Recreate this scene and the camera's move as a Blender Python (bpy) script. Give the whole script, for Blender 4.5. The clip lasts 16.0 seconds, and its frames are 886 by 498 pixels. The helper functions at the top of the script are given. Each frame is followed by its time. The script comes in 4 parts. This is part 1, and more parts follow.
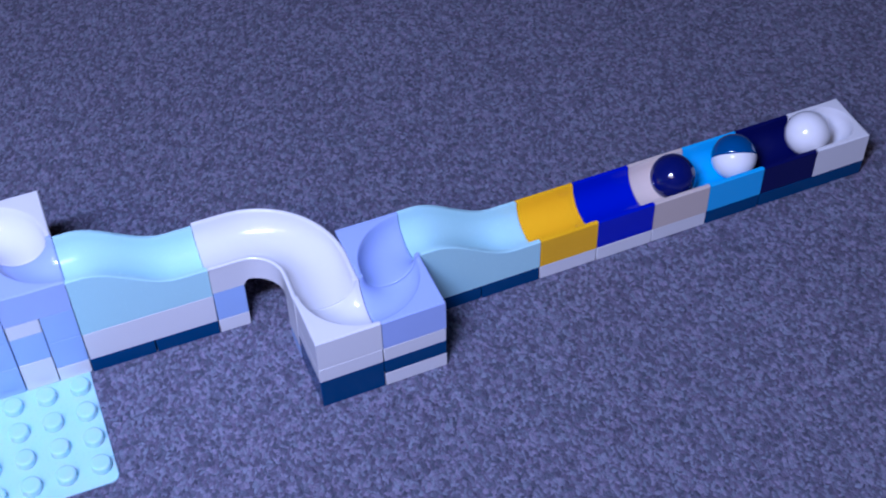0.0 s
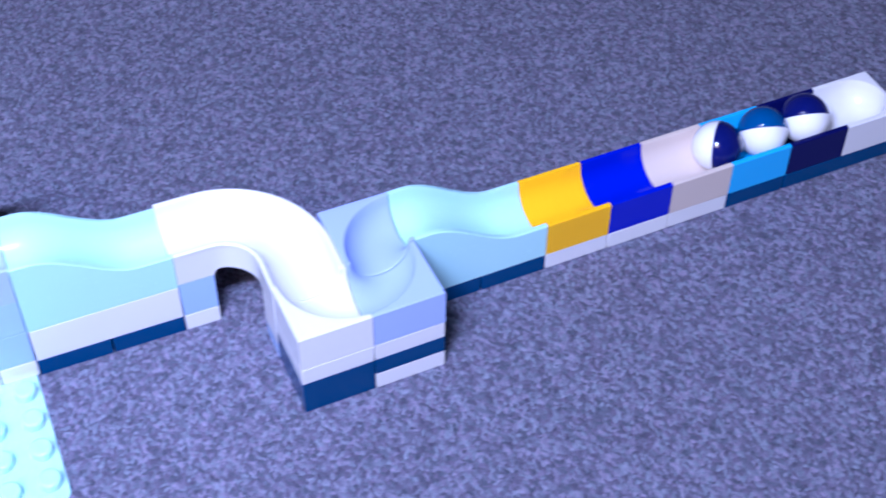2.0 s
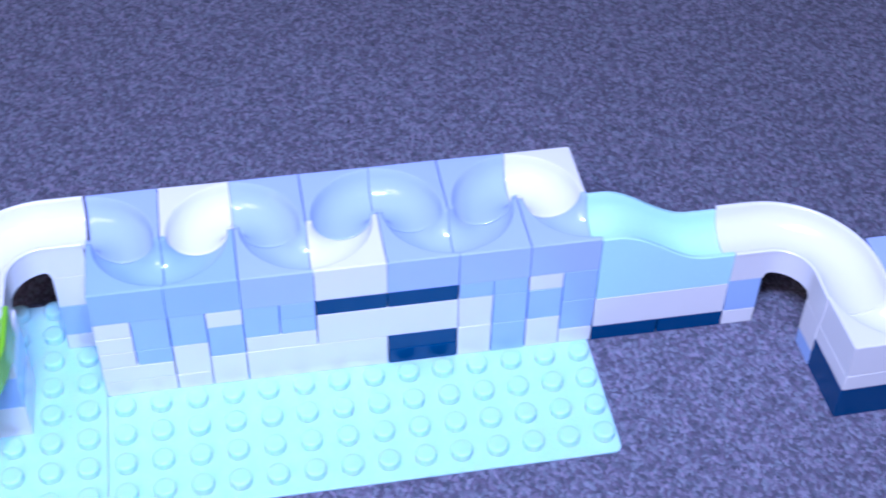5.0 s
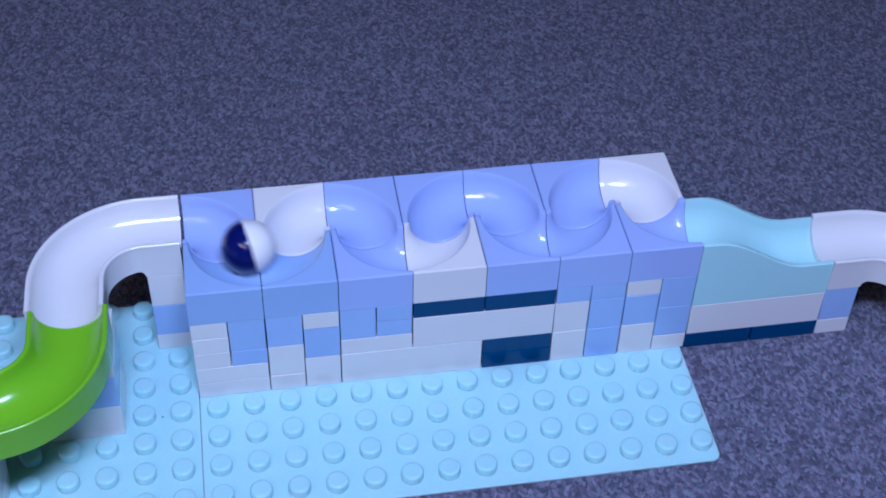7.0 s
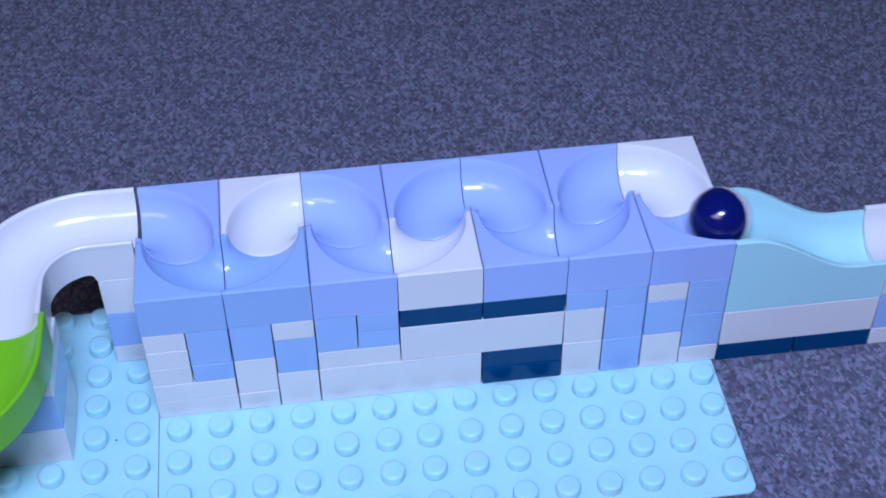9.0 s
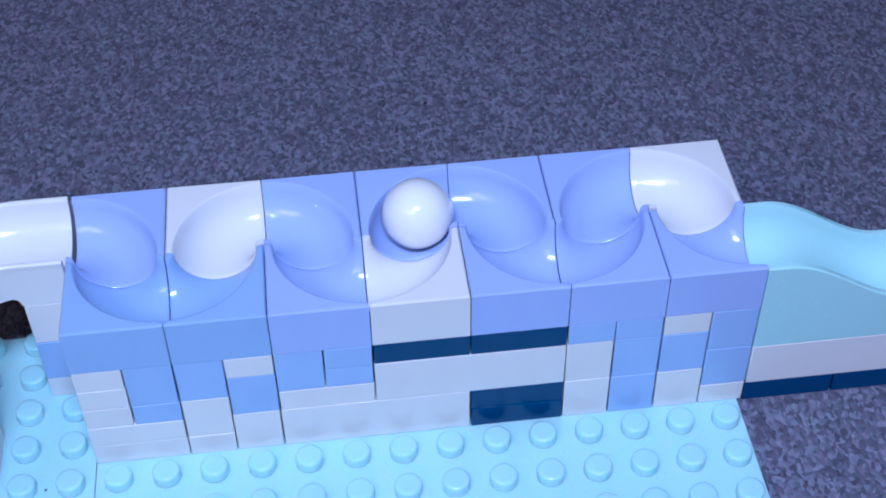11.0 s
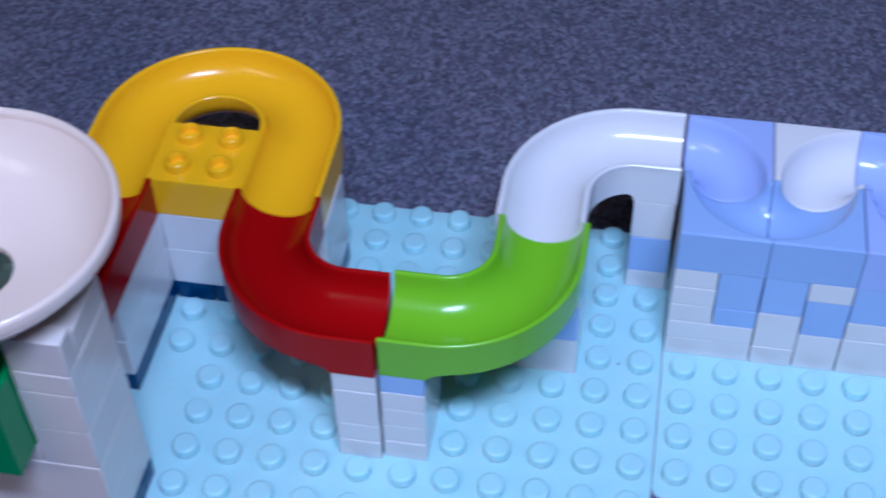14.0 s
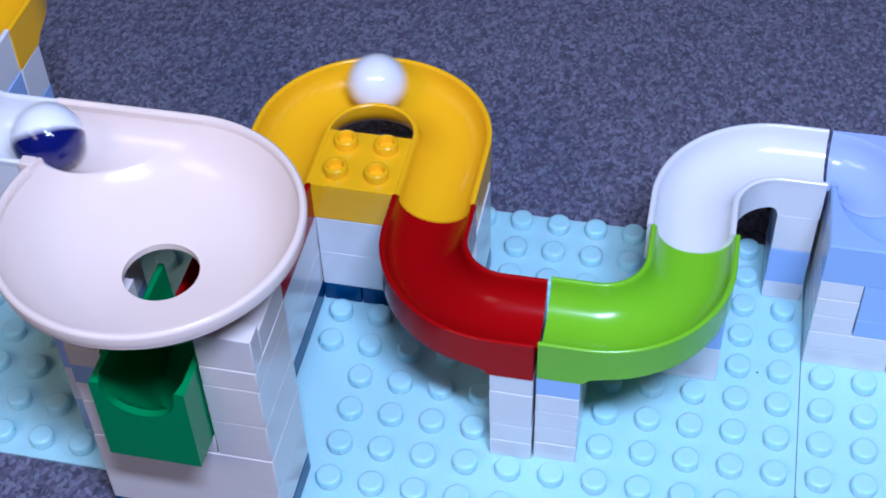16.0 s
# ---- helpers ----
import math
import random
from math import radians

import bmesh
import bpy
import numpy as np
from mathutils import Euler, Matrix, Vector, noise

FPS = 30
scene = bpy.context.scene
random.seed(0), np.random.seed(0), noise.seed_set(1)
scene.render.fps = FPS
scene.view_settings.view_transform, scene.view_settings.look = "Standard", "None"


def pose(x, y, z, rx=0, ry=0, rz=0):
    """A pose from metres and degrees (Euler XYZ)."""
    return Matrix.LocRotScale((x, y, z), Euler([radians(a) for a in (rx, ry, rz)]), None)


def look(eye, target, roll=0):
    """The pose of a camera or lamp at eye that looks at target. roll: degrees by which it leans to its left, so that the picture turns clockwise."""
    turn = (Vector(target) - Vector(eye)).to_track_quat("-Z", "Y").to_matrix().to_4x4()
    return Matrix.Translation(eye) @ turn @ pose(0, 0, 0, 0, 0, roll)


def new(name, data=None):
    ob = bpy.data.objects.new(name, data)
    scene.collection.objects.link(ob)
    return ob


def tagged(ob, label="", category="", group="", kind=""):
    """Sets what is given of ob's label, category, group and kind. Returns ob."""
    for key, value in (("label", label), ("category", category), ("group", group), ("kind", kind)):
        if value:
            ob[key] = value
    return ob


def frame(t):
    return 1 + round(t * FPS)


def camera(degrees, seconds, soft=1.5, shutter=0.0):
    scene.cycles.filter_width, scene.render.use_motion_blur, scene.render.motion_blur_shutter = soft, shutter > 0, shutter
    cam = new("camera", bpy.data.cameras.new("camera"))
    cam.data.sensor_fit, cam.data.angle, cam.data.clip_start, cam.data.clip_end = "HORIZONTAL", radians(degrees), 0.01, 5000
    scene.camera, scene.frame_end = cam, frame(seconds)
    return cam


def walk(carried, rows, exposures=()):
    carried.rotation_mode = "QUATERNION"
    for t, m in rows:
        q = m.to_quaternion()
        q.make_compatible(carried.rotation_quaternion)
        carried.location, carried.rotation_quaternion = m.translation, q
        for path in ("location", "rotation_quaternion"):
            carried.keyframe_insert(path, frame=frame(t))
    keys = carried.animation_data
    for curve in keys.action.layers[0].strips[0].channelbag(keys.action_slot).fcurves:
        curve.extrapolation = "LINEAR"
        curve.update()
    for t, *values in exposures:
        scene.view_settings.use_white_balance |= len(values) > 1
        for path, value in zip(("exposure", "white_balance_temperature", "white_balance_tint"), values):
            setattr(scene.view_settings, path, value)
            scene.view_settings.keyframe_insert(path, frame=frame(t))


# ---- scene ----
U, H = 0.016, 0.0094          # stud pitch and height of a half brick
CARPET = -0.0009              # the carpet's pile lies just below the top of the base plates

cam = camera(34.69, 16.0, soft=1.8, shutter=0.5)
PATH = [
    (0, (0.23815, -0.45715, 0.54547), (0.35468, -0.14111, 0.17596), -1.78),
    (0.5, (0.24420, -0.45878, 0.54738), (0.36986, -0.14007, 0.18319), -1.34),
    (1, (0.25472, -0.44098, 0.53111), (0.38281, -0.12036, 0.16944), -0.89),
    (1.5, (0.26126, -0.41967, 0.49640), (0.39463, -0.10086, 0.13506), -0.08),
    (2, (0.23255, -0.40947, 0.47757), (0.36828, -0.09596, 0.11248), 0.34),
    (2.5, (0.18802, -0.40523, 0.48228), (0.32108, -0.08967, 0.11797), 1.50),
    (3, (0.17060, -0.41712, 0.48528), (0.29912, -0.09549, 0.12467), 1.09),
    (3.5, (0.15269, -0.42431, 0.49355), (0.27931, -0.09768, 0.13678), 1.80),
    (4, (0.12302, -0.43102, 0.49828), (0.21871, -0.08904, 0.14629), 0.89),
    (4.5, (0.10384, -0.44253, 0.49193), (0.17938, -0.08798, 0.14757), 0.41),
    (5, (0.06927, -0.42703, 0.49843), (0.13723, -0.07703, 0.14789), 1.45),
    (5.2, (0.05917, -0.43022, 0.49872), (0.11971, -0.07697, 0.15008), 1.05),
    (7.3, (0.03117, -0.41875, 0.48551), (0.09652, -0.06407, 0.13919), 1.85),
    (7.5, (0.04257, -0.41711, 0.47918), (0.10208, -0.05902, 0.13534), 0.70),
    (8, (0.05464, -0.39843, 0.46335), (0.11242, -0.04046, 0.11909), 0.33),
    (8.5, (0.06100, -0.38261, 0.44915), (0.11201, -0.02482, 0.10363), -0.20),
    (10.8, (0.08401, -0.30509, 0.39243), (0.12192, 0.04628, 0.03874), -0.96),
    (11, (0.08663, -0.30100, 0.39098), (0.12484, 0.05042, 0.03736), -0.88),
    (11.5, (0.09269, -0.29194, 0.38708), (0.13120, 0.05822, 0.03225), -0.83),
    (12, (0.08592, -0.29533, 0.39221), (0.11893, 0.05456, 0.03656), -0.36),
    (12.5, (0.05708, -0.30960, 0.39871), (0.06409, 0.03628, 0.03771), 0.60),
    (13, (0.02062, -0.32148, 0.40973), (-0.00541, 0.02077, 0.04615), 0.05),
    (13.5, (-0.00047, -0.33447, 0.41447), (-0.04153, 0.00518, 0.04985), -0.05),
    (14, (-0.01783, -0.35274, 0.42378), (-0.08171, -0.01531, 0.06038), -1.45),
    (14.5, (-0.04498, -0.36860, 0.43275), (-0.12355, -0.03296, 0.07056), -1.92),
    (15, (-0.05525, -0.37259, 0.43985), (-0.13811, -0.03898, 0.07675), -2.21),
    (15.5, (-0.05494, -0.37263, 0.43891), (-0.13765, -0.03695, 0.07769), -2.00),
    (16, (-0.05515, -0.37062, 0.43684), (-0.13418, -0.03477, 0.07496), -2.12),
]
EXPOSURES = ((0, 0.07, 5230, 26), (0.5, 0.24, 5230, 27), (1.0, 0.77, 5330, 27), (2.0, 0.85, 5310, 23), (3.5, 0.70, 5270, 25), (5.0, 0.43, 5260, 25), (5.2, 0.36, 5230, 25), (7.3, -0.45, 5260, 16), (8.5, -0.25, 5320, 16), (11, -0.18, 5300, 11), (13, -0.21, 5380, 10), (14.5, -0.39, 5300, 13), (15.5, -0.31, 5320, 13), (16, 0.0, 5440, 13))
walk(cam, [(t, look(eye, target, roll)) for t, eye, target, roll in PATH], EXPOSURES)

# ---------------------------------------------------------------- light
world = bpy.data.worlds.new("room_light")
scene.world = world
world.use_nodes = True
world.node_tree.nodes["Background"].inputs[0].default_value = (1.0, 0.82, 0.70, 1)
world.node_tree.nodes["Background"].inputs[1].default_value = 0.025


def lamp(name, eye, target, size_x, size_y, power, colour):
    data = bpy.data.lights.new(name, "AREA")
    data.shape, data.size, data.size_y, data.energy, data.color = "RECTANGLE", size_x, size_y, power, colour
    ob = new(name, data)
    ob.matrix_world = look(eye, target)
    return ob


lamp("work_lamp", (0.055, -0.395, 0.755), (0.07, 0.02, 0.0), 0.27, 0.05, 9.6, (0.66, 0.745, 1.0))
lamp("ceiling_lamp", (-1.3, -1.7, 2.3), (-0.1, -0.1, 0.0), 1.5, 0.9, 28.0, (1.0, 0.80, 0.62))


# ---------------------------------------------------------------- materials
def plastic(name, colour, rough=0.2, tone=0.02, coat=0.08, spec=0.42, seep=0.0):
    """Moulded ABS: a plain colour with faint flow marks, dust in the gloss and a slightly uneven skin."""
    m = bpy.data.materials.new(name)
    m.use_nodes = True
    nt = m.node_tree
    b = nt.nodes["Principled BSDF"]
    tex = nt.nodes.new("ShaderNodeTexCoord")
    info = nt.nodes.new("ShaderNodeObjectInfo")
    big = nt.nodes.new("ShaderNodeTexNoise")
    big.inputs["Scale"].default_value, big.inputs["Detail"].default_value = 45.0, 3.0
    fine = nt.nodes.new("ShaderNodeTexNoise")
    fine.inputs["Scale"].default_value, fine.inputs["Detail"].default_value = 700.0, 4.0
    nt.links.new(tex.outputs["Object"], big.inputs["Vector"])
    nt.links.new(tex.outputs["Object"], fine.inputs["Vector"])
    add = nt.nodes.new("ShaderNodeMath")
    add.operation = "MULTIPLY_ADD"
    add.inputs[1].default_value, add.inputs[2].default_value = 0.45, 0.0
    nt.links.new(info.outputs["Random"], add.inputs[0])
    mixf = nt.nodes.new("ShaderNodeMath")
    mixf.operation = "MULTIPLY_ADD"
    mixf.inputs[1].default_value = 0.8
    nt.links.new(big.outputs["Fac"], mixf.inputs[0])
    nt.links.new(add.outputs[0], mixf.inputs[2])
    ramp = nt.nodes.new("ShaderNodeValToRGB")
    lo = tuple(c * (1 - tone) for c in colour)
    hi = tuple(min(0.95, c * (1 + tone)) for c in colour)
    ramp.color_ramp.elements[0].position, ramp.color_ramp.elements[0].color = 0.2, (*lo, 1)
    ramp.color_ramp.elements[1].position, ramp.color_ramp.elements[1].color = 0.9, (*hi, 1)
    nt.links.new(mixf.outputs[0], ramp.inputs["Fac"])
    nt.links.new(ramp.outputs["Color"], b.inputs["Base Color"])
    rr = nt.nodes.new("ShaderNodeMapRange")
    rr.inputs["To Min"].default_value, rr.inputs["To Max"].default_value = rough * 0.75, rough * 1.35
    nt.links.new(fine.outputs["Fac"], rr.inputs["Value"])
    nt.links.new(rr.outputs["Result"], b.inputs["Roughness"])
    bump = nt.nodes.new("ShaderNodeBump")
    bump.inputs["Strength"].default_value, bump.inputs["Distance"].default_value = 0.06, 0.0004
    nt.links.new(big.outputs["Fac"], bump.inputs["Height"])
    nt.links.new(bump.outputs["Normal"], b.inputs["Normal"])
    b.inputs["Coat Weight"].default_value, b.inputs["Coat Roughness"].default_value = coat, 0.10
    b.inputs["Specular IOR Level"].default_value = spec
    if seep:
        # light wanders a little under the skin of the paler plastics
        b.inputs["Subsurface Weight"].default_value = 0.7
        b.inputs["Subsurface Radius"].default_value = (0.6, 1.0, 1.0)
        b.inputs["Subsurface Scale"].default_value = seep
    return m


WHITE = plastic("white_plastic", (0.71, 0.70, 0.71), 0.16, 0.02, 0.1, 0.46)
# the funnel tower's white bricks, with warm fill light put into their colour
WARM_LIT_WHITE = plastic("warm_lit_white_plastic", (0.72, 0.645, 0.60), 0.16, 0.02, 0.1, 0.46)
CREAM = plastic("cream_plastic", (0.77, 0.62, 0.53), 0.19, 0.02, 0.08, 0.36)
BLUE = plastic("pale_violet_blue_plastic", (0.368, 0.460, 0.80), 0.16, 0.02, 0.1, 0.46)
DUSTY = plastic("dusty_blue_plastic", (0.305, 0.44, 0.73), 0.16, 0.02, 0.1, 0.46)
LIGHT_BLUE = plastic("light_blue_plastic", (0.335, 0.475, 0.78), 0.16, 0.03, 0.1, 0.46)
TEAL = plastic("dark_teal_plastic", (0.001, 0.046, 0.145), 0.2, 0.02, 0.0, 0.26)
AQUA = plastic("aqua_plastic", (0.44, 0.72, 0.745), 0.24)
PLATE = plastic("light_aqua_plastic", (0.435, 0.70, 0.735), 0.28, 0.02, 0.08, 0.42, 0.003)
YELLOW = plastic("yellow_plastic", (0.92, 0.47, 0.001), 0.2, 0.02, 0.05, 0.36)
ROYAL = plastic("royal_blue_plastic", (0.008, 0.013, 0.44))
BEIGE = plastic("beige_plastic", (0.60, 0.50, 0.44))
SKY = plastic("sky_blue_plastic", (0.04, 0.40, 0.80))
NAVY = plastic("navy_plastic", (0.003, 0.004, 0.07), 0.35, 0.05, 0.0, 0.25)
LIME = plastic("lime_plastic", (0.19, 0.48, 0.012), 0.2, 0.02, 0.05, 0.36)
RED = plastic("red_plastic", (0.33, 0.001, 0.002), 0.2, 0.02, 0.02, 0.1)
GREEN = plastic("green_plastic", (0.0, 0.21, 0.058), 0.22, 0.02, 0.05, 0.36)
BALL_WHITE = plastic("ball_white", (0.84, 0.83, 0.84), 0.1, 0.02, 0.5)
BALL_NAVY = plastic("ball_navy", (0.005, 0.008, 0.10), 0.1, 0.03, 0.5)
BALL_TEAL = plastic("ball_teal", (0.005, 0.068, 0.22), 0.1, 0.03, 0.5)


def carpet_material():
    m = bpy.data.materials.new("grey_blue_loop_carpet")
    m.use_nodes = True
    nt = m.node_tree
    b = nt.nodes["Principled BSDF"]
    tex = nt.nodes.new("ShaderNodeTexCoord")
    tuft = nt.nodes.new("ShaderNodeTexVoronoi")
    tuft.inputs["Scale"].default_value = 700.0
    warp = nt.nodes.new("ShaderNodeTexNoise")
    warp.inputs["Scale"].default_value, warp.inputs["Detail"].default_value = 260.0, 2.0
    mix = nt.nodes.new("ShaderNodeMix")
    mix.data_type = "VECTOR"
    mix.inputs["Factor"].default_value = 0.003
    # the loops stand up and lean, so that they show longer than they are wide
    lean = nt.nodes.new("ShaderNodeMapping")
    lean.inputs["Scale"].default_value = (1.0, 0.70, 1.0)
    nt.links.new(tex.outputs["Object"], lean.inputs["Vector"])
    nt.links.new(lean.outputs["Vector"], warp.inputs["Vector"])
    nt.links.new(lean.outputs["Vector"], mix.inputs[4])
    nt.links.new(warp.outputs["Color"], mix.inputs[5])
    nt.links.new(mix.outputs[1], tuft.inputs["Vector"])
    blot = nt.nodes.new("ShaderNodeTexNoise")
    blot.inputs["Scale"].default_value, blot.inputs["Detail"].default_value = 240.0, 5.0
    blot.inputs["Roughness"].default_value = 0.75
    nt.links.new(lean.outputs["Vector"], blot.inputs["Vector"])
    wide = nt.nodes.new("ShaderNodeTexNoise")
    wide.inputs["Scale"].default_value, wide.inputs["Detail"].default_value = 5.0, 2.0
    nt.links.new(tex.outputs["Object"], wide.inputs["Vector"])
    sep = nt.nodes.new("ShaderNodeSeparateColor")
    nt.links.new(tuft.outputs["Color"], sep.inputs["Color"])
    a = nt.nodes.new("ShaderNodeMath")
    a.operation = "MULTIPLY_ADD"
    a.inputs[1].default_value = 0.60
    nt.links.new(sep.outputs["Red"], a.inputs[0])
    c = nt.nodes.new("ShaderNodeMath")
    c.operation = "MULTIPLY_ADD"
    c.inputs[1].default_value, c.inputs[2].default_value = 0.85, -0.21
    nt.links.new(blot.outputs["Fac"], c.inputs[0])
    nt.links.new(c.outputs[0], a.inputs[2])
    ramp = nt.nodes.new("ShaderNodeValToRGB")
    stops = ramp.color_ramp.elements
    stops[0].position, stops[0].color = 0.12, (0.056, 0.056, 0.085, 1)
    stops[1].position, stops[1].color = 0.95, (0.275, 0.268, 0.367, 1)
    mid = stops.new(0.5)
    mid.color = (0.131, 0.126, 0.184, 1)
    nt.links.new(a.outputs[0], ramp.inputs["Fac"])
    tone = nt.nodes.new("ShaderNodeMix")
    tone.data_type, tone.blend_type = "RGBA", "MULTIPLY"
    tone.inputs["Factor"].default_value = 0.25
    nt.links.new(ramp.outputs["Color"], tone.inputs[6])
    nt.links.new(wide.outputs["Fac"], tone.inputs[7])
    # single loops lean towards mauve or grey-green
    hue = nt.nodes.new("ShaderNodeValToRGB")
    hue.color_ramp.elements[0].position, hue.color_ramp.elements[0].color = 0.1, (1.0, 0.90, 0.96, 1)
    hue.color_ramp.elements[1].position, hue.color_ramp.elements[1].color = 0.9, (0.88, 0.98, 0.95, 1)
    nt.links.new(sep.outputs["Green"], hue.inputs["Fac"])
    dyed = nt.nodes.new("ShaderNodeMix")
    dyed.data_type, dyed.blend_type = "RGBA", "MULTIPLY"
    dyed.inputs["Factor"].default_value = 1.0
    nt.links.new(tone.outputs[2], dyed.inputs[6])
    nt.links.new(hue.outputs["Color"], dyed.inputs[7])
    nt.links.new(dyed.outputs[2], b.inputs["Base Color"])
    b.inputs["Roughness"].default_value = 0.95
    b.inputs["Specular IOR Level"].default_value = 0.15
    b.inputs["Sheen Weight"].default_value = 0.15
    bump = nt.nodes.new("ShaderNodeBump")
    bump.inputs["Strength"].default_value, bump.inputs["Distance"].default_value = 0.42, 0.0012
    nt.links.new(tuft.outputs["Distance"], bump.inputs["Height"])
    bump.invert = True
    nt.links.new(bump.outputs["Normal"], b.inputs["Normal"])
    return m


def plaster(name, colour):
    m = bpy.data.materials.new(name)
    m.use_nodes = True
    nt = m.node_tree
    n = nt.nodes.new("ShaderNodeTexNoise")
    n.inputs["Scale"].default_value = 30.0
    r = nt.nodes.new("ShaderNodeValToRGB")
    r.color_ramp.elements[0].color = (*[c * 0.92 for c in colour], 1)
    r.color_ramp.elements[1].color = (*colour, 1)
    nt.links.new(n.outputs["Fac"], r.inputs["Fac"])
    nt.links.new(r.outputs["Color"], nt.nodes["Principled BSDF"].inputs["Base Color"])
    nt.nodes["Principled BSDF"].inputs["Roughness"].default_value = 0.85
    return m


# ---------------------------------------------------------------- mesh helpers
def S(x, y, z):
    """Studs and half-brick rows to metres."""
    return Vector((x * U, y * U, z * H))


def mesh_of(name, bm, material, smooth=35):
    bmesh.ops.remove_doubles(bm, verts=bm.verts, dist=1e-6)
    bmesh.ops.recalc_face_normals(bm, faces=bm.faces)
    me = bpy.data.meshes.new(name)
    bm.to_mesh(me)
    bm.free()
    me.materials.append(material)
    if smooth:
        me.shade_smooth()
        me.set_sharp_from_angle(angle=radians(smooth))
        for p in me.polygons:
            if max(abs(c) for c in p.normal) > 0.9995:
                p.use_smooth = False
    return me


def part(name, me, parent, m=None, label=""):
    ob = new(name, me)
    ob.parent = parent
    if m is not None:
        ob.matrix_basis = m
    return tagged(ob, label) if label else ob


def thing(name, me, m, label, category, group=""):
    """A thing at m: one mesh, or a body with its trough."""
    body, *rest = me if isinstance(me, tuple) else (me,)
    ob = new(name, body)
    for inner in rest:
        part("trough", inner, ob)
    ob.matrix_basis = m
    return tagged(ob, label, category, group)


def box(bm, x0, y0, z0, x1, y1, z1, bevel=0.0, segments=1):
    made = bmesh.ops.create_cube(bm, size=1.0, matrix=Matrix.Translation(((x0 + x1) / 2, (y0 + y1) / 2, (z0 + z1) / 2)) @ Matrix.Diagonal((x1 - x0, y1 - y0, z1 - z0, 1)))
    if bevel:
        edges = list({e for v in made["verts"] for e in v.link_edges})
        bmesh.ops.bevel(bm, geom=edges, offset=bevel, segments=segments, affect="EDGES", profile=0.5)


def skin(bm, rings, close=True, caps=True):
    """Faces between rings of equally many points; each ring is a closed outline when close is set."""
    rows = [[bm.verts.new(p) for p in ring] for ring in rings]
    n = len(rows[0])
    for a, b in zip(rows, rows[1:]):
        for i in range(n if close else n - 1):
            j = (i + 1) % n
            try:
                bm.faces.new((a[i], a[j], b[j], b[i]))
            except ValueError:
                pass
    if caps:
        bm.faces.new(rows[0])
        bm.faces.new(rows[-1][::-1])
    return rows


GAP = 0.00017                 # what neighbouring pieces leave between them
R_TROUGH = 0.84               # the trough's radius, in studs
EDGE = 0.0006


# ---------------------------------------------------------------- room
def room():
    bm = bmesh.new()
    bmesh.ops.create_grid(bm, x_segments=2, y_segments=2, size=2.6)
    floor_mesh = mesh_of("floor", bm, carpet_material(), 0)
    ob = new("floor", floor_mesh)
    ob.location.z = CARPET
    tagged(ob, "speckled blue-grey loop-pile carpet covering the floor", "carpet", kind="structure")
    paint = plaster("painted_plaster", (0.3, 0.3, 0.31))
    for name, x0, y0, x1, y1 in (("wall_north", -2.7, 2.6, 2.7, 2.7), ("wall_south", -2.7, -2.7, 2.7, -2.6),
                                 ("wall_west", -2.7, -2.6, -2.6, 2.6), ("wall_east", 2.6, -2.6, 2.7, 2.6)):
        bm = bmesh.new()
        box(bm, x0, y0, CARPET - 0.02, x1, y1, 2.4)
        tagged(new(name, mesh_of(name, bm, paint, 0)), "plain painted plaster wall of the room", "wall", kind="structure")
    bm = bmesh.new()
    box(bm, -2.7, -2.7, 2.4, 2.7, 2.7, 2.5)
    tagged(new("ceiling", mesh_of("ceiling", bm, paint, 0)), "plain matt painted ceiling of the room", "ceiling", kind="structure")


# ---------------------------------------------------------------- bricks
BRICKS = {}


def brick_mesh(nx, ny, rows, material):
    key = (nx, ny, rows, material.name)
    if key not in BRICKS:
        bm = bmesh.new()
        box(bm, 0.00022, 0.00022, 0.00004, nx * U - 0.00022, ny * U - 0.00022, rows * H - 0.00004, 0.0004, 2)
        BRICKS[key] = mesh_of("brick", bm, material, 40)
    return BRICKS[key]


def wall_of(name, label, origin, bricks, turn=0.0, category="brick wall", group=""):
    """An empty with its bricks: each (x0, x1, y0, y1, z0, z1, material) in studs and rows from the origin."""
    base = new(name)
    base.matrix_basis = Matrix.Translation(origin) @ Matrix.Rotation(turn, 4, "Z")
    tagged(base, label, category, group)
    for x0, x1, y0, y1, z0, z1, material in bricks:
        jog = Vector((random.uniform(-1, 1), random.uniform(-1, 1), 0)) * 0.00012
        part("brick", brick_mesh(x1 - x0, y1 - y0, z1 - z0, material), base, Matrix.Translation(S(x0, y0, z0) + jog))
    return base


# ---------------------------------------------------------------- base plates
def plate(name, label, x0, y0, x1, y1, studs, material, stud_mesh):
    bm = bmesh.new()
    box(bm, x0 * U, y0 * U, -0.0022, x1 * U, y1 * U, 0.0)
    upright = [e for e in bm.edges if abs(e.verts[0].co.z - e.verts[1].co.z) > 0.001]
    bmesh.ops.bevel(bm, geom=upright, offset=0.004, segments=5, affect="EDGES", profile=0.5)
    rim = [e for e in bm.edges if min(v.co.z for v in e.verts) > -0.0001]
    bmesh.ops.bevel(bm, geom=rim, offset=0.0003, segments=2, affect="EDGES", profile=0.5)
    ob = thing(name, mesh_of(name, bm, material, 40), Matrix(), label, "base plate")
    for x, y in studs:
        part("stud", stud_mesh, ob, Matrix.Translation(S(x, y, 0)))
    return ob


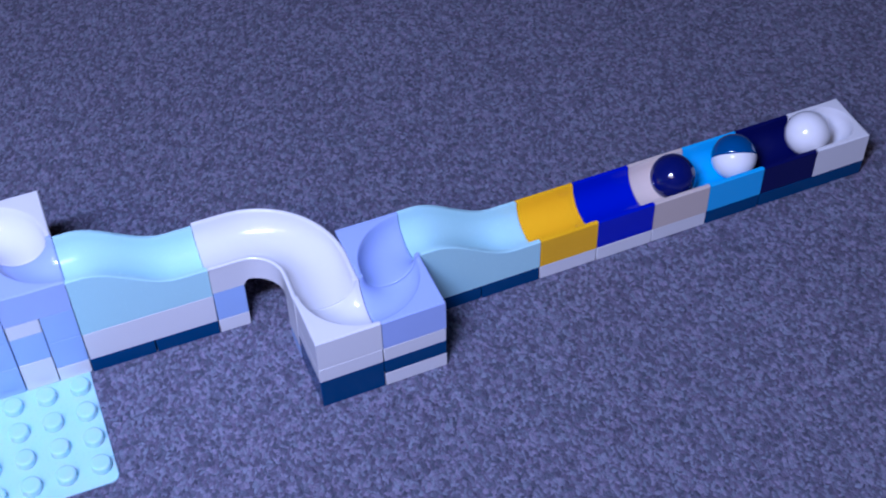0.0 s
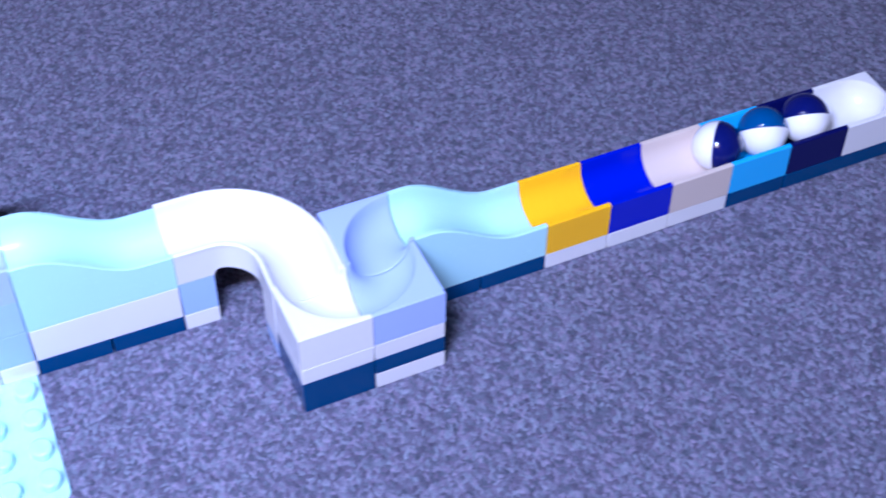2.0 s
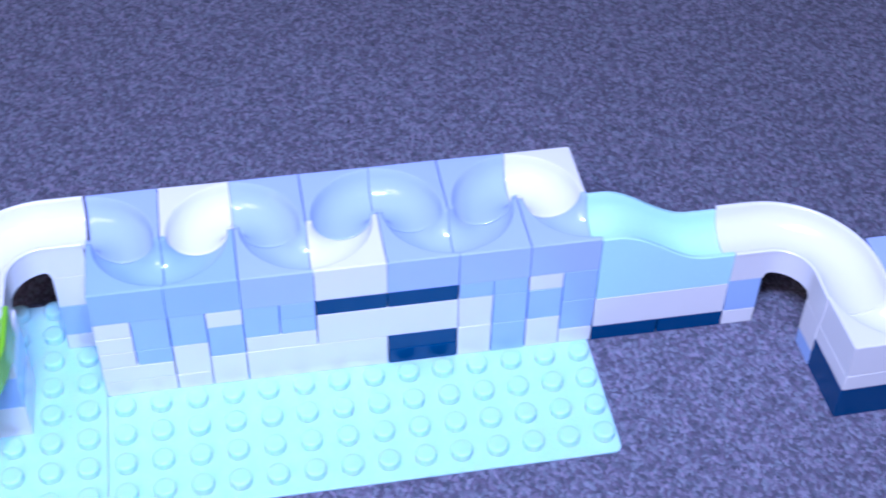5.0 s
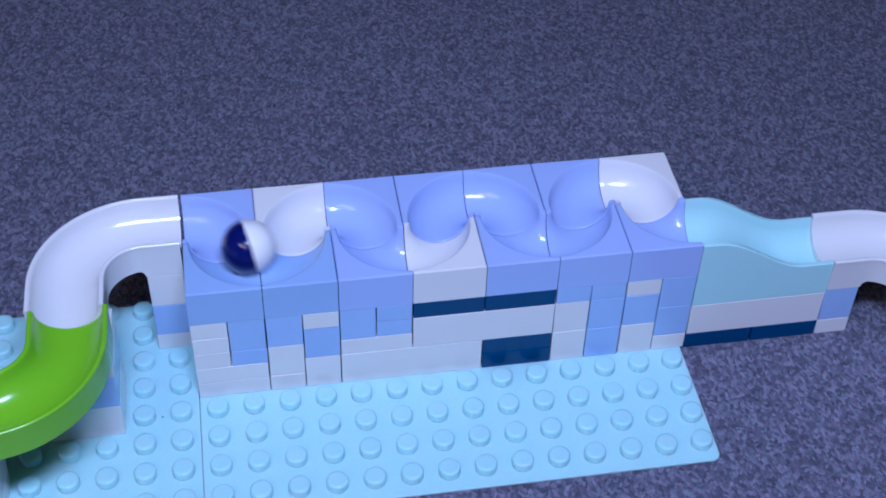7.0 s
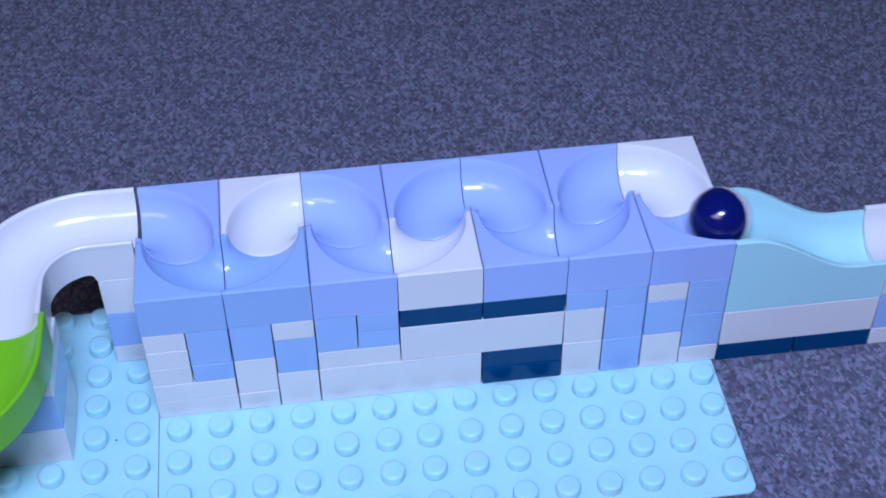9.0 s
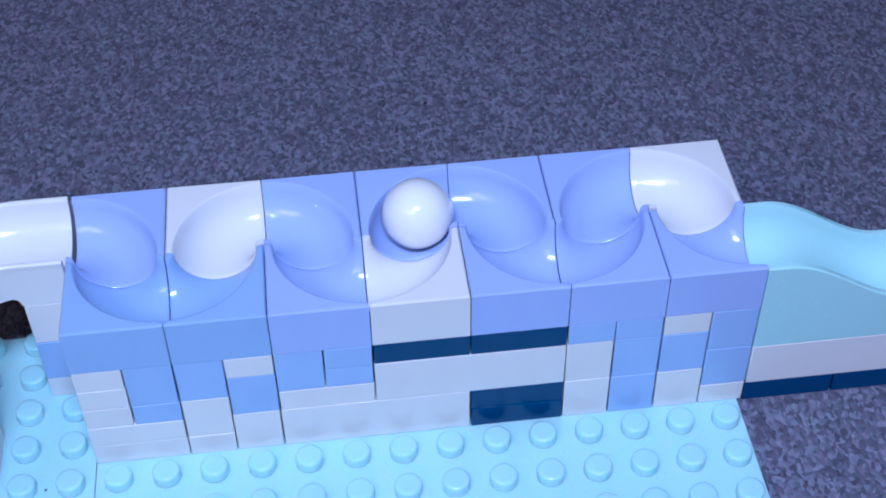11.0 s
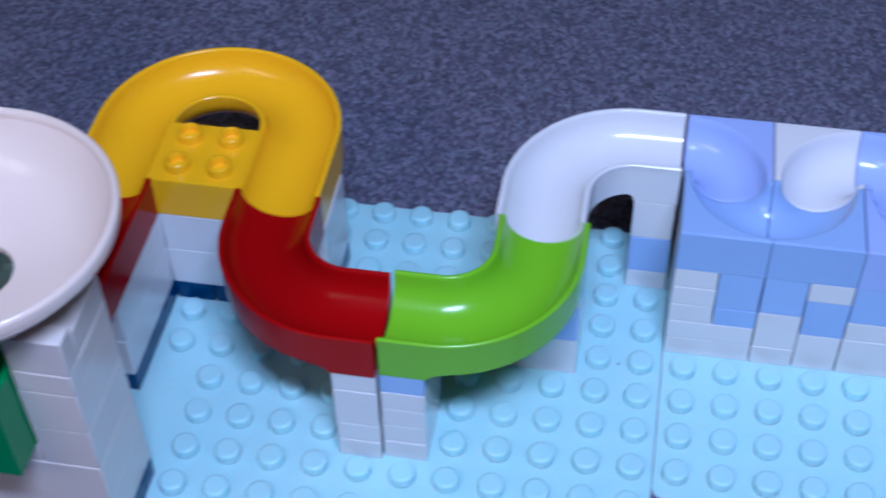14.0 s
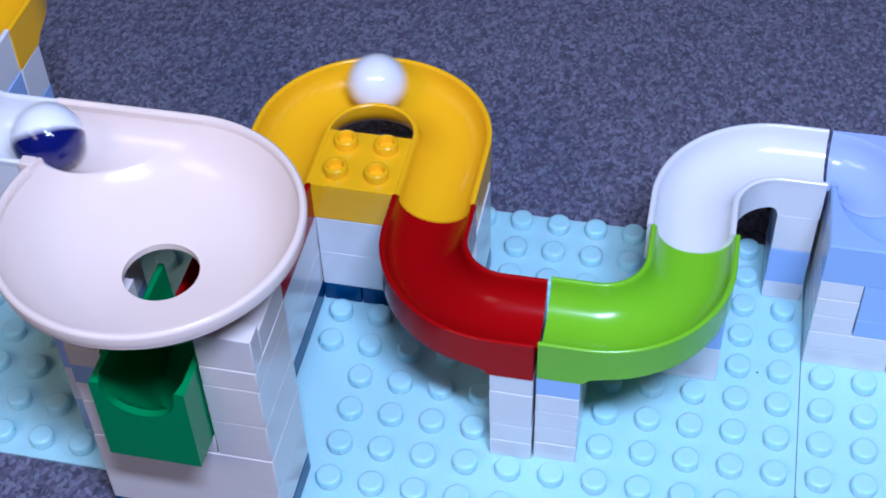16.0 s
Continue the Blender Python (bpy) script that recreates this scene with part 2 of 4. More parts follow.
def stud(material, radius=0.0047, height=0.0042, hollow=0.0):
    bm = bmesh.new()
    n = 20
    outline = [(radius, -0.0002), (radius, height - 0.0009), (radius - 0.0002, height - 0.0004), (radius - 0.0006, height - 0.0001), (radius - 0.0012, height)]
    if hollow:
        outline += [(hollow + 0.0004, height), (hollow, height - 0.0004), (hollow, height - 0.0034)]
    rings = [[Vector((r * math.cos(2 * math.pi * k / n), r * math.sin(2 * math.pi * k / n), z)) for k in range(n)] for r, z in outline]
    skin(bm, rings)
    return mesh_of("stud", bm, material, 50)


# ---------------------------------------------------------------- track pieces
def arc_points(radius, n=14, top=0.0, lip=0.0):
    """The trough's round floor from the near rim to the far one: offset across, depth."""
    return [(-radius * math.cos(math.pi * k / n), top - lip - radius * math.sin(math.pi * k / n)) for k in range(n + 1)]


def split_skin(name, rows, a, b, material):
    """The meshes of a piece's body and of its trough, which takes the points a to b of every ring."""
    bm = bmesh.new()
    skin(bm, [ring[b:] + ring[:a + 1] for ring in rows], close=False, caps=False)
    for ring in (rows[0], rows[-1][::-1]):
        bm.faces.new([bm.verts.new(p) for p in ring])
    body = mesh_of(name, bm, material, 40)
    bm = bmesh.new()
    skin(bm, [ring[a:b + 1] for ring in rows], close=False, caps=False)
    return body, mesh_of("trough", bm, material, 40)


def quarter_tile(material):
    """A two by two tile, two rows high, with a trough that turns a quarter round the corner (0, 0)."""
    n, top, size = 16, 2 * H, 2 * U - 2 * GAP
    prof = [(0.02, 0.0), (1 - R_TROUGH - 0.04, 0.0), (1 - R_TROUGH - 0.012, -0.01)]
    prof += [(1 + dx, dz - 0.03) for dx, dz in arc_points(R_TROUGH - 0.005, 14)]
    prof += [(1 + R_TROUGH + 0.012, -0.01), (1 + R_TROUGH + 0.04, 0.0)]
    rows = []
    turns = [0.0, 0.02] + [k / n for k in range(1, n)] + [0.98, 1.0]
    for k in turns:
        a = math.pi / 2 * k
        c, s = math.cos(a), math.sin(a)
        reach = size / max(c, s)
        sink = 0.022 if k in (0.0, 1.0) else 0.0
        ring = [Vector((GAP + min(r * U, reach) * c, GAP + min(r * U, reach) * s, top + (z - sink) * U)) for r, z in prof]
        ring.append(Vector((GAP + (reach - EDGE) * c, GAP + (reach - EDGE) * s, top)))
        ring.append(Vector((GAP + reach * c, GAP + reach * s, top - EDGE)))
        ring.append(Vector((GAP + reach * c, GAP + reach * s, GAP)))
        ring.append(Vector((GAP + 0.02 * U * c, GAP + 0.02 * U * s, GAP)))
        rows.append(ring)
    return split_skin("curved_tile", rows, 2, len(prof) - 2, material)


def trough_ring(half, top, bottom, radius, lip=0.03, n=14):
    """Outline across a piece, in studs (across) and metres (height)."""
    e = 0.03
    pts = [(-half, bottom), (-half, top - e * U), (-half + e, top)]
    pts += [(-radius - 0.015, top)]
    pts += [(dx, top + (dz - lip) * U) for dx, dz in arc_points(radius, n)]
    pts += [(radius + 0.015, top), (half - e, top), (half, top - e * U), (half, bottom)]
    return pts


def straight_tile(material, length=2):
    ring = trough_ring(1 - GAP / U, 2 * H, GAP, R_TROUGH)
    rows = [[Vector((x, (1 + y) * U, z)) for y, z in ring] for x in (GAP, length * U - GAP)]
    return split_skin("straight_tile", rows, 3, len(ring) - 4, material)


def end_tile(material):
    """A tile whose trough ends in a round bowl."""
    bm = bmesh.new()
    ring = trough_ring(1 - GAP / U, 2 * H, GAP, R_TROUGH)
    rows = [[Vector((x, (1 + y) * U, z)) for y, z in ring] for x in (GAP, U)]
    skin(bm, rows, caps=False)
    bm.faces.new([bm.verts.new(p) for p in rows[0]])
    n, size = 24, U - GAP
    rings = []
    for k in range(n + 1):
        a = -math.pi / 2 + math.pi * k / n
        c, s = math.cos(a), math.sin(a)
        reach = size / max(abs(c), abs(s))
        out = []
        for j in range(9):
            b = math.pi / 2 * j / 8
            out.append(Vector((U + R_TROUGH * U * math.sin(b) * c, U + R_TROUGH * U * math.sin(b) * s, 2 * H - (0.03 + R_TROUGH * math.cos(b)) * U)))
        out.append(Vector((U + (R_TROUGH + 0.015) * U * c, U + (R_TROUGH + 0.015) * U * s, 2 * H)))
        out.append(Vector((U + (reach - EDGE) * c, U + (reach - EDGE) * s, 2 * H)))
        out.append(Vector((U + reach * c, U + reach * s, 2 * H - EDGE)))
        out.append(Vector((U + reach * c, U + reach * s, GAP)))
        out.append(Vector((U, U, GAP)))
        rings.append(out)
    skin(bm, rings, close=False, caps=False)
    return mesh_of("end_tile", bm, material, 40)


def wave_tile(material):
    """Four studs long: the trough comes down two rows in a soft wave."""
    rows = []
    for k in range(33):
        q = 4 * k / 32
        f = min(max((q - 0.45) / 2.7, 0), 1)
        top = (4 - 2 * (3 * f * f - 2 * f**3)) * H
        x = min(max(q * U, GAP), 4 * U - GAP)
        rows.append([Vector((x, (1 + y) * U, z)) for y, z in trough_ring(1 - GAP / U, top, GAP, R_TROUGH)])
    return split_skin("wave_ramp", rows, 3, len(rows[0]) - 4, material)


def rail_ring(half, top, bottom, n=14, cut=0.0):
    """Across a rail: upright sides and a round floor; cut: how far its inner side is rounded off below."""
    r, deep = half - 0.13, top - bottom
    pts = [(-half, bottom), (-half, top - 0.06 * U), (-half + 0.12, top - 0.06 * U)]
    pts += [(dx, top + (dz * 0.80 - 0.10) * U) for dx, dz in arc_points(r, n)]
    pts += [(half - 0.12, top - 0.06 * U), (half, top - 0.06 * U)]
    pts += [(half, top - deep * (1 - 0.72 * cut)), (half - 0.10 * cut, top - deep * (1 - 0.45 * cut)), (half - 0.30 * cut - 0.001, top - deep * (1 - 0.15 * cut)), (half - 0.55 * cut - 0.002, bottom)]
    return pts


def rim_ring(half, top, side):
    """Across the rolled rim on one side of a rail."""
    pts = [(half + 0.012, -0.12), (half + 0.012, -0.035), (half - 0.01, -0.010), (half - 0.04, 0.0), (half - 0.075, -0.006), (half - 0.10, -0.03), (half - 0.115, -0.07), (half - 0.115, -0.12)]
    return [(side * u, top + z * U) for u, z in pts]


def sweep_rail(points, name, material, m, label, legs=1.0, half=0.995, full=2.0, body=1.62, undercut=0.0, group=""):
    """A rail along points (x, y, dx, dy, run): ends with deeper legs of the given length in studs, and rolled rims on both sides."""
    key = (name, material.name, legs, half)
    if key not in RAILS:
        total = points[-1][4]
        rows, rims = [], ([], [])
        for x, y, dx, dy, run in points:
            d = min(run, total - run)
            f = min(max((d - legs) / 0.4, 0), 1)
            bottom = (full - body) * math.sqrt(max(0, 1 - (1 - f) ** 2)) * H + GAP
            rows.append([Vector(((x - dy * u) * U, (y + dx * u) * U, z)) for u, z in rail_ring(half, 2 * H, bottom, cut=undercut * f)])
            for side, rim in zip((-1, 1), rims):
                rim.append([Vector(((x - dy * u) * U, (y + dx * u) * U, z)) for u, z in rim_ring(half, 2 * H, side)])
        made = []
        for some, words in ((rows, name), (rims[0], "rim"), (rims[1], "rim")):
            bm = bmesh.new()
            skin(bm, some)
            made.append(mesh_of(words, bm, material, 40))
        RAILS[key] = made
    channel, rim_a, rim_b = RAILS[key]
    ob = thing(name, channel, m, label, "toy rail", group)
    part("rim", rim_a, ob)
    part("rim", rim_b, ob)
    return ob


RAILS = {}


def bend(radius, a0, a1, n=40):
    """A round bend about the origin, from angle a0 to a1 in degrees, with the shares of its run."""
    out = []
    cuts = sorted({*[k / n for k in range(n + 1)]})
    sign = 1 if a1 > a0 else -1
    for f in cuts:
        a = radians(a0 + (a1 - a0) * f)
        run = radius * radians(abs(a1 - a0)) * f
        out.append((radius * math.cos(a), radius * math.sin(a), -math.sin(a) * sign, math.cos(a) * sign, run))
    return out


def bend_rail(material, m, label):
    """One stud straight, a quarter bend of two studs' radius, one stud straight."""
    pts = [(0.0, 3.0, -1, 0, 0.0), (-0.5, 3.0, -1, 0, 0.5)]
    pts += [(x - 1, y + 1, dx, dy, run + 1) for x, y, dx, dy, run in bend(2.0, 90, 180)]
    last = pts[-1][4]
    pts += [(-3.0, 0.5, 0, -1, last + 0.5), (-3.0, 0.0, 0, -1, last + 1.0)]
    return sweep_rail(pts, "curved_rail", material, m, label, group="quarter-bend rails")


def u_turn(material, stud_mesh, label):
    """A rail that runs two studs back, turns round and comes forward again, with a studded block between its arms."""
    pts = [(2.0, 2.0 * k / 8, 0, 1, 2.0 * k / 8) for k in range(8)]
    pts += [(x, y + 2, dx, dy, run + 2) for x, y, dx, dy, run in bend(2.0, 0, 180, 48)]
    pts += [(-2.0, 2.0 - 2.0 * k / 8, 0, -1, 2 + 2 * math.pi + 2.0 * k / 8) for k in range(1, 9)]
    ob = sweep_rail(pts, "u_turn_rail", material, Matrix(), label, legs=2.0, half=0.955, undercut=1.0)
    bm = bmesh.new()
    box(bm, -1.06 * U, 0.0, GAP, 1.06 * U, 2.0 * U, 2 * H - 0.0006, EDGE, 2)
    block = part("studded_block", mesh_of("studded_block", bm, material, 40), ob)
    for x in (-0.5, 0.5):
        for y in (0.5, 1.5):
            part("stud", stud_mesh, block, Matrix.Translation((x * U, y * U, 2 * H - 0.0006)))
    return ob


def funnel(material):
    """A round bowl with a drain hole and a trough that runs in along its back, carved out of one shell."""
    rim, hole, reach = 3.02, 0.775, 3.06
    top = 2.2 * H
    lip = 0.10

    def bowl(r):
        if r > rim - lip:
            return top
        f = min(max((r - hole) / (rim - lip - hole), 0), 1)
        return -0.45 * H + (top + 0.45 * H - 0.0020) * (0.40 * f + 0.60 * f**5)

    def trough(x, y):
        cy, r = rim - 0.95, 0.85
        if y > rim - lip or abs(y - cy) >= r or x > 0.9:
            return 1.0
        return top - math.sqrt(r * r - (y - cy) ** 2) * U * 0.98 + (max(0.0, x + 0.3) / 1.2) ** 2 * 0.012

    def height(x, y):
        a, b = bowl(math.hypot(x, y)), trough(x, y)
        soft = max(0.0008 - abs(a - b), 0.0) / 0.0008
        return min(a, b, top) - soft * soft * 0.0002

    n = 480
    rows_top = []
    bm = bmesh.new()
    for k in range(n):
        a = 2 * math.pi * k / n
        c, s = math.cos(a), math.sin(a)
        far = rim
        if math.pi / 2 < a < radians(159.5):
            far = min(rim / s, reach / -c)
        rs = [hole + (rim - lip * 1.25 - hole) * (i / 70) ** 0.9 for i in range(71)]
        rs += [rim - lip * f for f in (1.0, 0.97, 0.90, 0.7, 0.4, 0.15)]
        ledge = rs[-1]
        rs += [ledge + (far - lip * 1.05 - ledge) * i / 12 if far > rim * 1.04 else ledge + 0.0004 * i for i in range(1, 13)]
        rs += [far - lip * f for f in (1.0, 0.6, 0.15)] if far > rim * 1.04 else [ledge + 0.0004 * i for i in (13, 14, 15)]
        ring = []
        for r in rs:
            ring.append(Vector((r * c * U, r * s * U, height(r * c, r * s))))
        z_end = ring[-1].z
        ring.append(Vector((far * c * U, far * s * U, z_end - 0.0007)))
        low = [Vector((p.x, p.y, p.z - 0.0026)) for p in ring[:-1]]
        for p in low[-18:]:
            p.z = min(p.z, top - 0.0055) if z_end > top * 0.9 else p.z
        low.append(Vector((far * c * U, far * s * U, low[-1].z)))
        rows_top.append(ring + low[::-1])
    skin(bm, rows_top + rows_top[:1], caps=False)
    return mesh_of("funnel", bm, material, 50)


def funnel_rim(material):
    """The rolled rim round the bowl and along the back of its inlet."""
    rim, reach, top = 3.02, 3.06, 2.2 * H
    path = [(-reach + (reach) * k / 10, rim, 1, 0) for k in range(10)]
    for k in range(121):
        a = radians(90 - 287 * k / 120)
        path.append((rim * math.cos(a), rim * math.sin(a), math.sin(a), -math.cos(a)))
    rows = []
    for x, y, dx, dy in path:
        # the ring lies on the left of the way, outwards
        rows.append([Vector(((x - dy * u) * U, (y + dx * u) * U, top + z * U)) for u, z in
                     ((0.02, -0.26), (0.035, -0.06), (0.02, -0.015), (-0.02, 0.015), (-0.06, 0.015), (-0.10, -0.012), (-0.125, -0.06), (-0.125, -0.20))])
    bm = bmesh.new()
    skin(bm, rows)
    return mesh_of("rim", bm, material, 50)


def catch_slide(material):
    """A box-shaped slide under the drain: its front lip is scooped, its trough falls to the back."""
    rows = []
    half = 0.98
    for k in range(25):
        f = k / 24
        y = 3.75 * f
        top = (4.0 - 1.0 * min(1, max(0, f - 0.25) / 0.5)) * H
        depth = 0.85 + 1.6 * min(1, max(0, f - 0.05) / 0.35) ** 0.7
        r = 0.76 + 0.08 * min(1, f / 0.08)
        ring = [(-half, GAP), (-half, top - 0.0005), (-half + 0.03, top), (-r - 0.02, top)]
        ring += [(-r * math.cos(math.pi * i / 18), top - 0.0003 - depth * U * math.sin(math.pi * i / 18) ** 0.8) for i in range(19)]
        ring += [(r + 0.02, top), (half - 0.03, top), (half, top - 0.0005), (half, GAP)]
        rows.append([Vector((x * U, y * U, z)) for x, z in ring])
    return split_skin("catch_slide", rows, 3, len(rows[0]) - 4, material)


# ---------------------------------------------------------------- the room and the plates
room()
STUD = stud(PLATE)
right_studs = [(x + 0.5, -y - 0.5) for x in range(14) for y in range(4)]
middle_studs = [(-x - 0.5, y + 0.5) for x in range(12) for y in range(-8, 4)
                if not (-x - 1 >= -4 and -x - 1 <= -3 and -1 <= y <= 0)
                and not (x in (5, 6) and -4 <= y <= -3) and not (x == 0 and y >= 2)
                and not (x >= 8 and 0 <= y <= 1) and not (x == 11 and y < -2)]
left_studs = [(-x - 0.5, y + 0.5 - 0.17) for x in range(12, 24) for y in range(-6, 4)
              if not (x in (12, 13) and y >= -3) and not (x < 15 and y < -2) and not (x == 15 and y in (-5, -4))]
plate("base_plate", "light aqua studded plastic plate in front of the brick wall", 0.006, -4.12, 13.9, 3.9, right_studs, PLATE, STUD)
plate("base_plate", "light aqua studded plastic plate under the coloured bends", -12.11, -8.12, -0.006, 3.86, middle_studs, PLATE, STUD)
plate("base_plate", "light aqua studded plastic plate beside the funnel tower", -23.95, -6.17, -12.125, 3.86, left_studs, PLATE, STUD)

# ---------------------------------------------------------------- long brick wall with the winding tiles
W, B, T = WHITE, LIGHT_BLUE, TEAL
front = [(0, 2, 0, 1, W), (0, 2, 1, 2, W), (0, 1, 2, 3, W), (0, 1, 3, 4, W), (0, 1, 4, 5, W), (1, 2, 2, 3, B), (1, 2, 3, 5, B),
         (2, 3, 0, 1, W), (2, 3, 1, 3, W), (2, 3, 3, 5, B), (3, 4, 0, 2, W), (3, 4, 2, 4, B), (3, 4, 4, 5, W),
         (4, 8, 0, 2, W), (4, 6, 2, 3, W), (4, 5, 3, 5, B), (5, 6, 3, 4, B), (5, 6, 4, 5, B),
         (6, 10, 2, 4, W), (6, 8, 4, 5, T), (8, 10, 4, 5, T), (8, 10, 0, 1, T), (8, 10, 1, 2, T)]
front += [(10, 11, 0, 2, W), (10, 11, 2, 4, W), (10, 11, 4, 5, B), (11, 12, 0, 2, B), (11, 12, 2, 4, B), (11, 12, 4, 5, B),
          (12, 13, 0, 2, W), (12, 13, 2, 4, B), (12, 13, 4, 5, W), (13, 14, 0, 1, W), (13, 14, 1, 3, B), (13, 14, 3, 5, B)]
wall_of("brick_wall", "wall of white, pale blue and dark teal toy bricks on the aqua plate", Vector((0, 0, 0)),
        [(x0, x1, 0, 2, z0, z1, m) for x0, x1, z0, z1, m in front] + [(x, x + 2, 2, 4, z, z + 1 + (z > 0), W) for x in range(0, 14, 2) for z in (0, 1, 3)])

TILES = {m.name: quarter_tile(m) for m in (WHITE, BLUE, DUSTY)}


def lay_quarter(x, y, z, corner, material, origin=Matrix()):
    """corner: 0 to 3, the corner (-x -y, +x -y, +x +y, -x +y) round which the trough turns."""
    turn = Matrix.Translation(S(x + 1, y + 1, z)) @ Matrix.Rotation(math.pi / 2 * corner, 4, "Z") @ Matrix.Translation((-U, -U, 0))
    words = "white" if material is WHITE else "pale blue"
    return thing("curved_tile", TILES[material.name], origin @ turn, f"{words} plastic tile with a quarter-round ball trough", "toy track tile", "winding trough tiles")


for k in range(7):
    back_m = WHITE if k in (1, 6) else BLUE
    front_m = WHITE if k == 3 else DUSTY if k < 2 else BLUE
    if k % 2 == 0:
        lay_quarter(2 * k, 2, 5, 0, back_m)
        lay_quarter(2 * k, 0, 5, 2, front_m)
    else:
        lay_quarter(2 * k, 0, 5, 3, front_m)
        lay_quarter(2 * k, 2, 5, 1, back_m)

# ---------------------------------------------------------------- descent to the right
WAVE = wave_tile(AQUA)
low = Vector((0, 0, CARPET))
wall_of("brick_row", "white and dark teal toy bricks under an aqua wave ramp", low,
        [(14, 16, 0, 2, 0, 1, T), (16, 18, 0, 2, 0, 1, T), (14, 18, 0, 2, 1, 3, W)], category="brick row")
thing("wave_ramp", WAVE, Matrix.Translation(S(14, 0, 3) + low), "aqua plastic ball ramp falling in a soft wave", "toy ramp", "wave ramps")
# this rail is not pressed home on its post and leans down towards the corner tile
bend_rail(WHITE, Matrix.Translation(S(18, -2, 3) + low) @ Matrix.Rotation(radians(2.5), 4, "X") @ Matrix.Rotation(-math.pi / 2, 4, "Z"), "glossy white plastic quarter-bend ball rail on brick legs")
wall_of("brick_post", "pale blue and white toy bricks under a white rail", low,
        [(18, 19, 0, 2, 0, 1, W), (18, 19, 0, 2, 1, 3.15, B)], category="brick post")

SECTION = Matrix.Translation(S(20 - 0.024, 0.079, 0) + low) @ Matrix.Rotation(0.0182, 4, "Z") @ Matrix.Translation(S(-20, 0, 0))


def section_wall(name, label, bricks, category):
    base = wall_of(name, label, Vector((0, 0, 0)), bricks, category=category)
    base.matrix_basis = SECTION
    return base


section_wall("brick_post", "dark teal and white toy bricks carrying a white corner tile",
             [(20, 22, -4, -2, 0, 2, T), (20, 22, -4, -2, 2, 3, W), (20, 22, -2, -1, 0, 1, B), (20, 22, -2, -1, 1, 3, W)], "brick post")
section_wall("brick_post", "white and dark teal toy bricks under two pale blue tiles",
             [(22, 24, y, y + 2, z, z + 1, m) for y in (-4, -2) for z, m in ((0, W), (1, T), (2, W))], "brick post")
lay_quarter(20, -4, 3, 2, WHITE, SECTION)
lay_quarter(22, -4, 3, 3, BLUE, SECTION)
lay_quarter(22, -2, 3, 1, BLUE, SECTION)
section_wall("brick_row", "dark teal flat toy bricks under an aqua wave ramp", [(24, 26, -2, 0, 0, 1, T), (26, 28, -2, 0, 0, 1, T)], "brick row")
thing("wave_ramp", WAVE, SECTION @ Matrix.Translation(S(24, -2, 1)), "aqua plastic ball ramp falling in a soft wave", "toy ramp", "wave ramps")
section_wall("brick_row", "white and dark teal flat toy bricks under the straight coloured tiles",
             [(28, 30, -2, 0, 0, 1, W), (30, 32, -2, 0, 0, 1, W), (32, 34, -2, 0, 0, 1, W), (34, 36, -2, 0, 0, 1, T), (36, 40, -2, 0, 0, 1, T)], "brick row")
for x, m, words in ((28, YELLOW, "yellow"), (30, ROYAL, "royal blue"), (32, BEIGE, "beige"), (34, SKY, "sky blue"), (36, NAVY, "dark navy")):
    thing("straight_tile", straight_tile(m), SECTION @ Matrix.Translation(S(x, -2, 1)), f"{words} plastic tile with a straight ball trough", "toy track tile", "straight tiles")
thing("end_tile", end_tile(WHITE), SECTION @ Matrix.Translation(S(38, -2, 1)), "white plastic end tile with a round stop bowl", "toy track tile")

# ---------------------------------------------------------------- coloured bends on the left
bend_rail(WHITE, Matrix.Translation(S(-0.075, 0.01, 5)), "glossy white plastic quarter-bend ball rail on brick legs")
bend_rail(LIME, Matrix.Translation(S(-5.97, 0, 5)) @ Matrix.Rotation(math.pi, 4, "Z"), "glossy lime green plastic quarter-bend ball rail")
bend_rail(RED, Matrix.Translation(S(-6.04, -0.10, 5)) @ Matrix.Rotation(math.pi / 2, 4, "Z"), "glossy red plastic quarter-bend ball rail")
wall_of("brick_post", "white and pale blue toy bricks beside the long wall", S(-0.08, 0, 0),
        [(-1, 0, 2, 4, 0, 1, W), (-1, 0, 2, 4, 1, 3, B), (-1, 0, 2, 4, 3, 5, W)], category="brick post")
wall_of("brick_post", "white and pale blue toy bricks under the lime rail", Vector((0, 0, 0)),
        [(-4, -2, -1, 1, 0, 2, W), (-4, -2, -1, 1, 2, 4, B), (-4, -2, -1, 1, 4, 5, W)], category="brick post")
wall_of("brick_post", "slim column of white toy bricks under the red rail", S(-0.02, -0.09, 0),
        [(-7, -6, -4, -2, 0, 1, W), (-7, -6, -4, -2, 1, 2, W), (-7, -6, -4, -2, 2, 4, W), (-7, -6, -4, -2, 4, 5, W)], category="brick post")
wall_of("brick_post", "slim white toy brick column topped with pale blue", Vector((0, 0, 0)),
        [(-6, -5, -4, -2, 0, 1, W), (-6, -5, -4, -2, 1, 2, W), (-6, -5, -4, -2, 2, 3, W), (-6, -5, -4, -2, 3, 4, W), (-6, -5, -4, -2, 4, 5, B)], category="brick post")
OFF = S(-0.05, -0.08, 0)
turn_rail = u_turn(YELLOW, stud(YELLOW, hollow=0.0031), "glossy yellow plastic U-turn ball rail with four studs")
turn_rail.matrix_basis = Matrix.Translation(S(-11, 0, 5) + OFF)
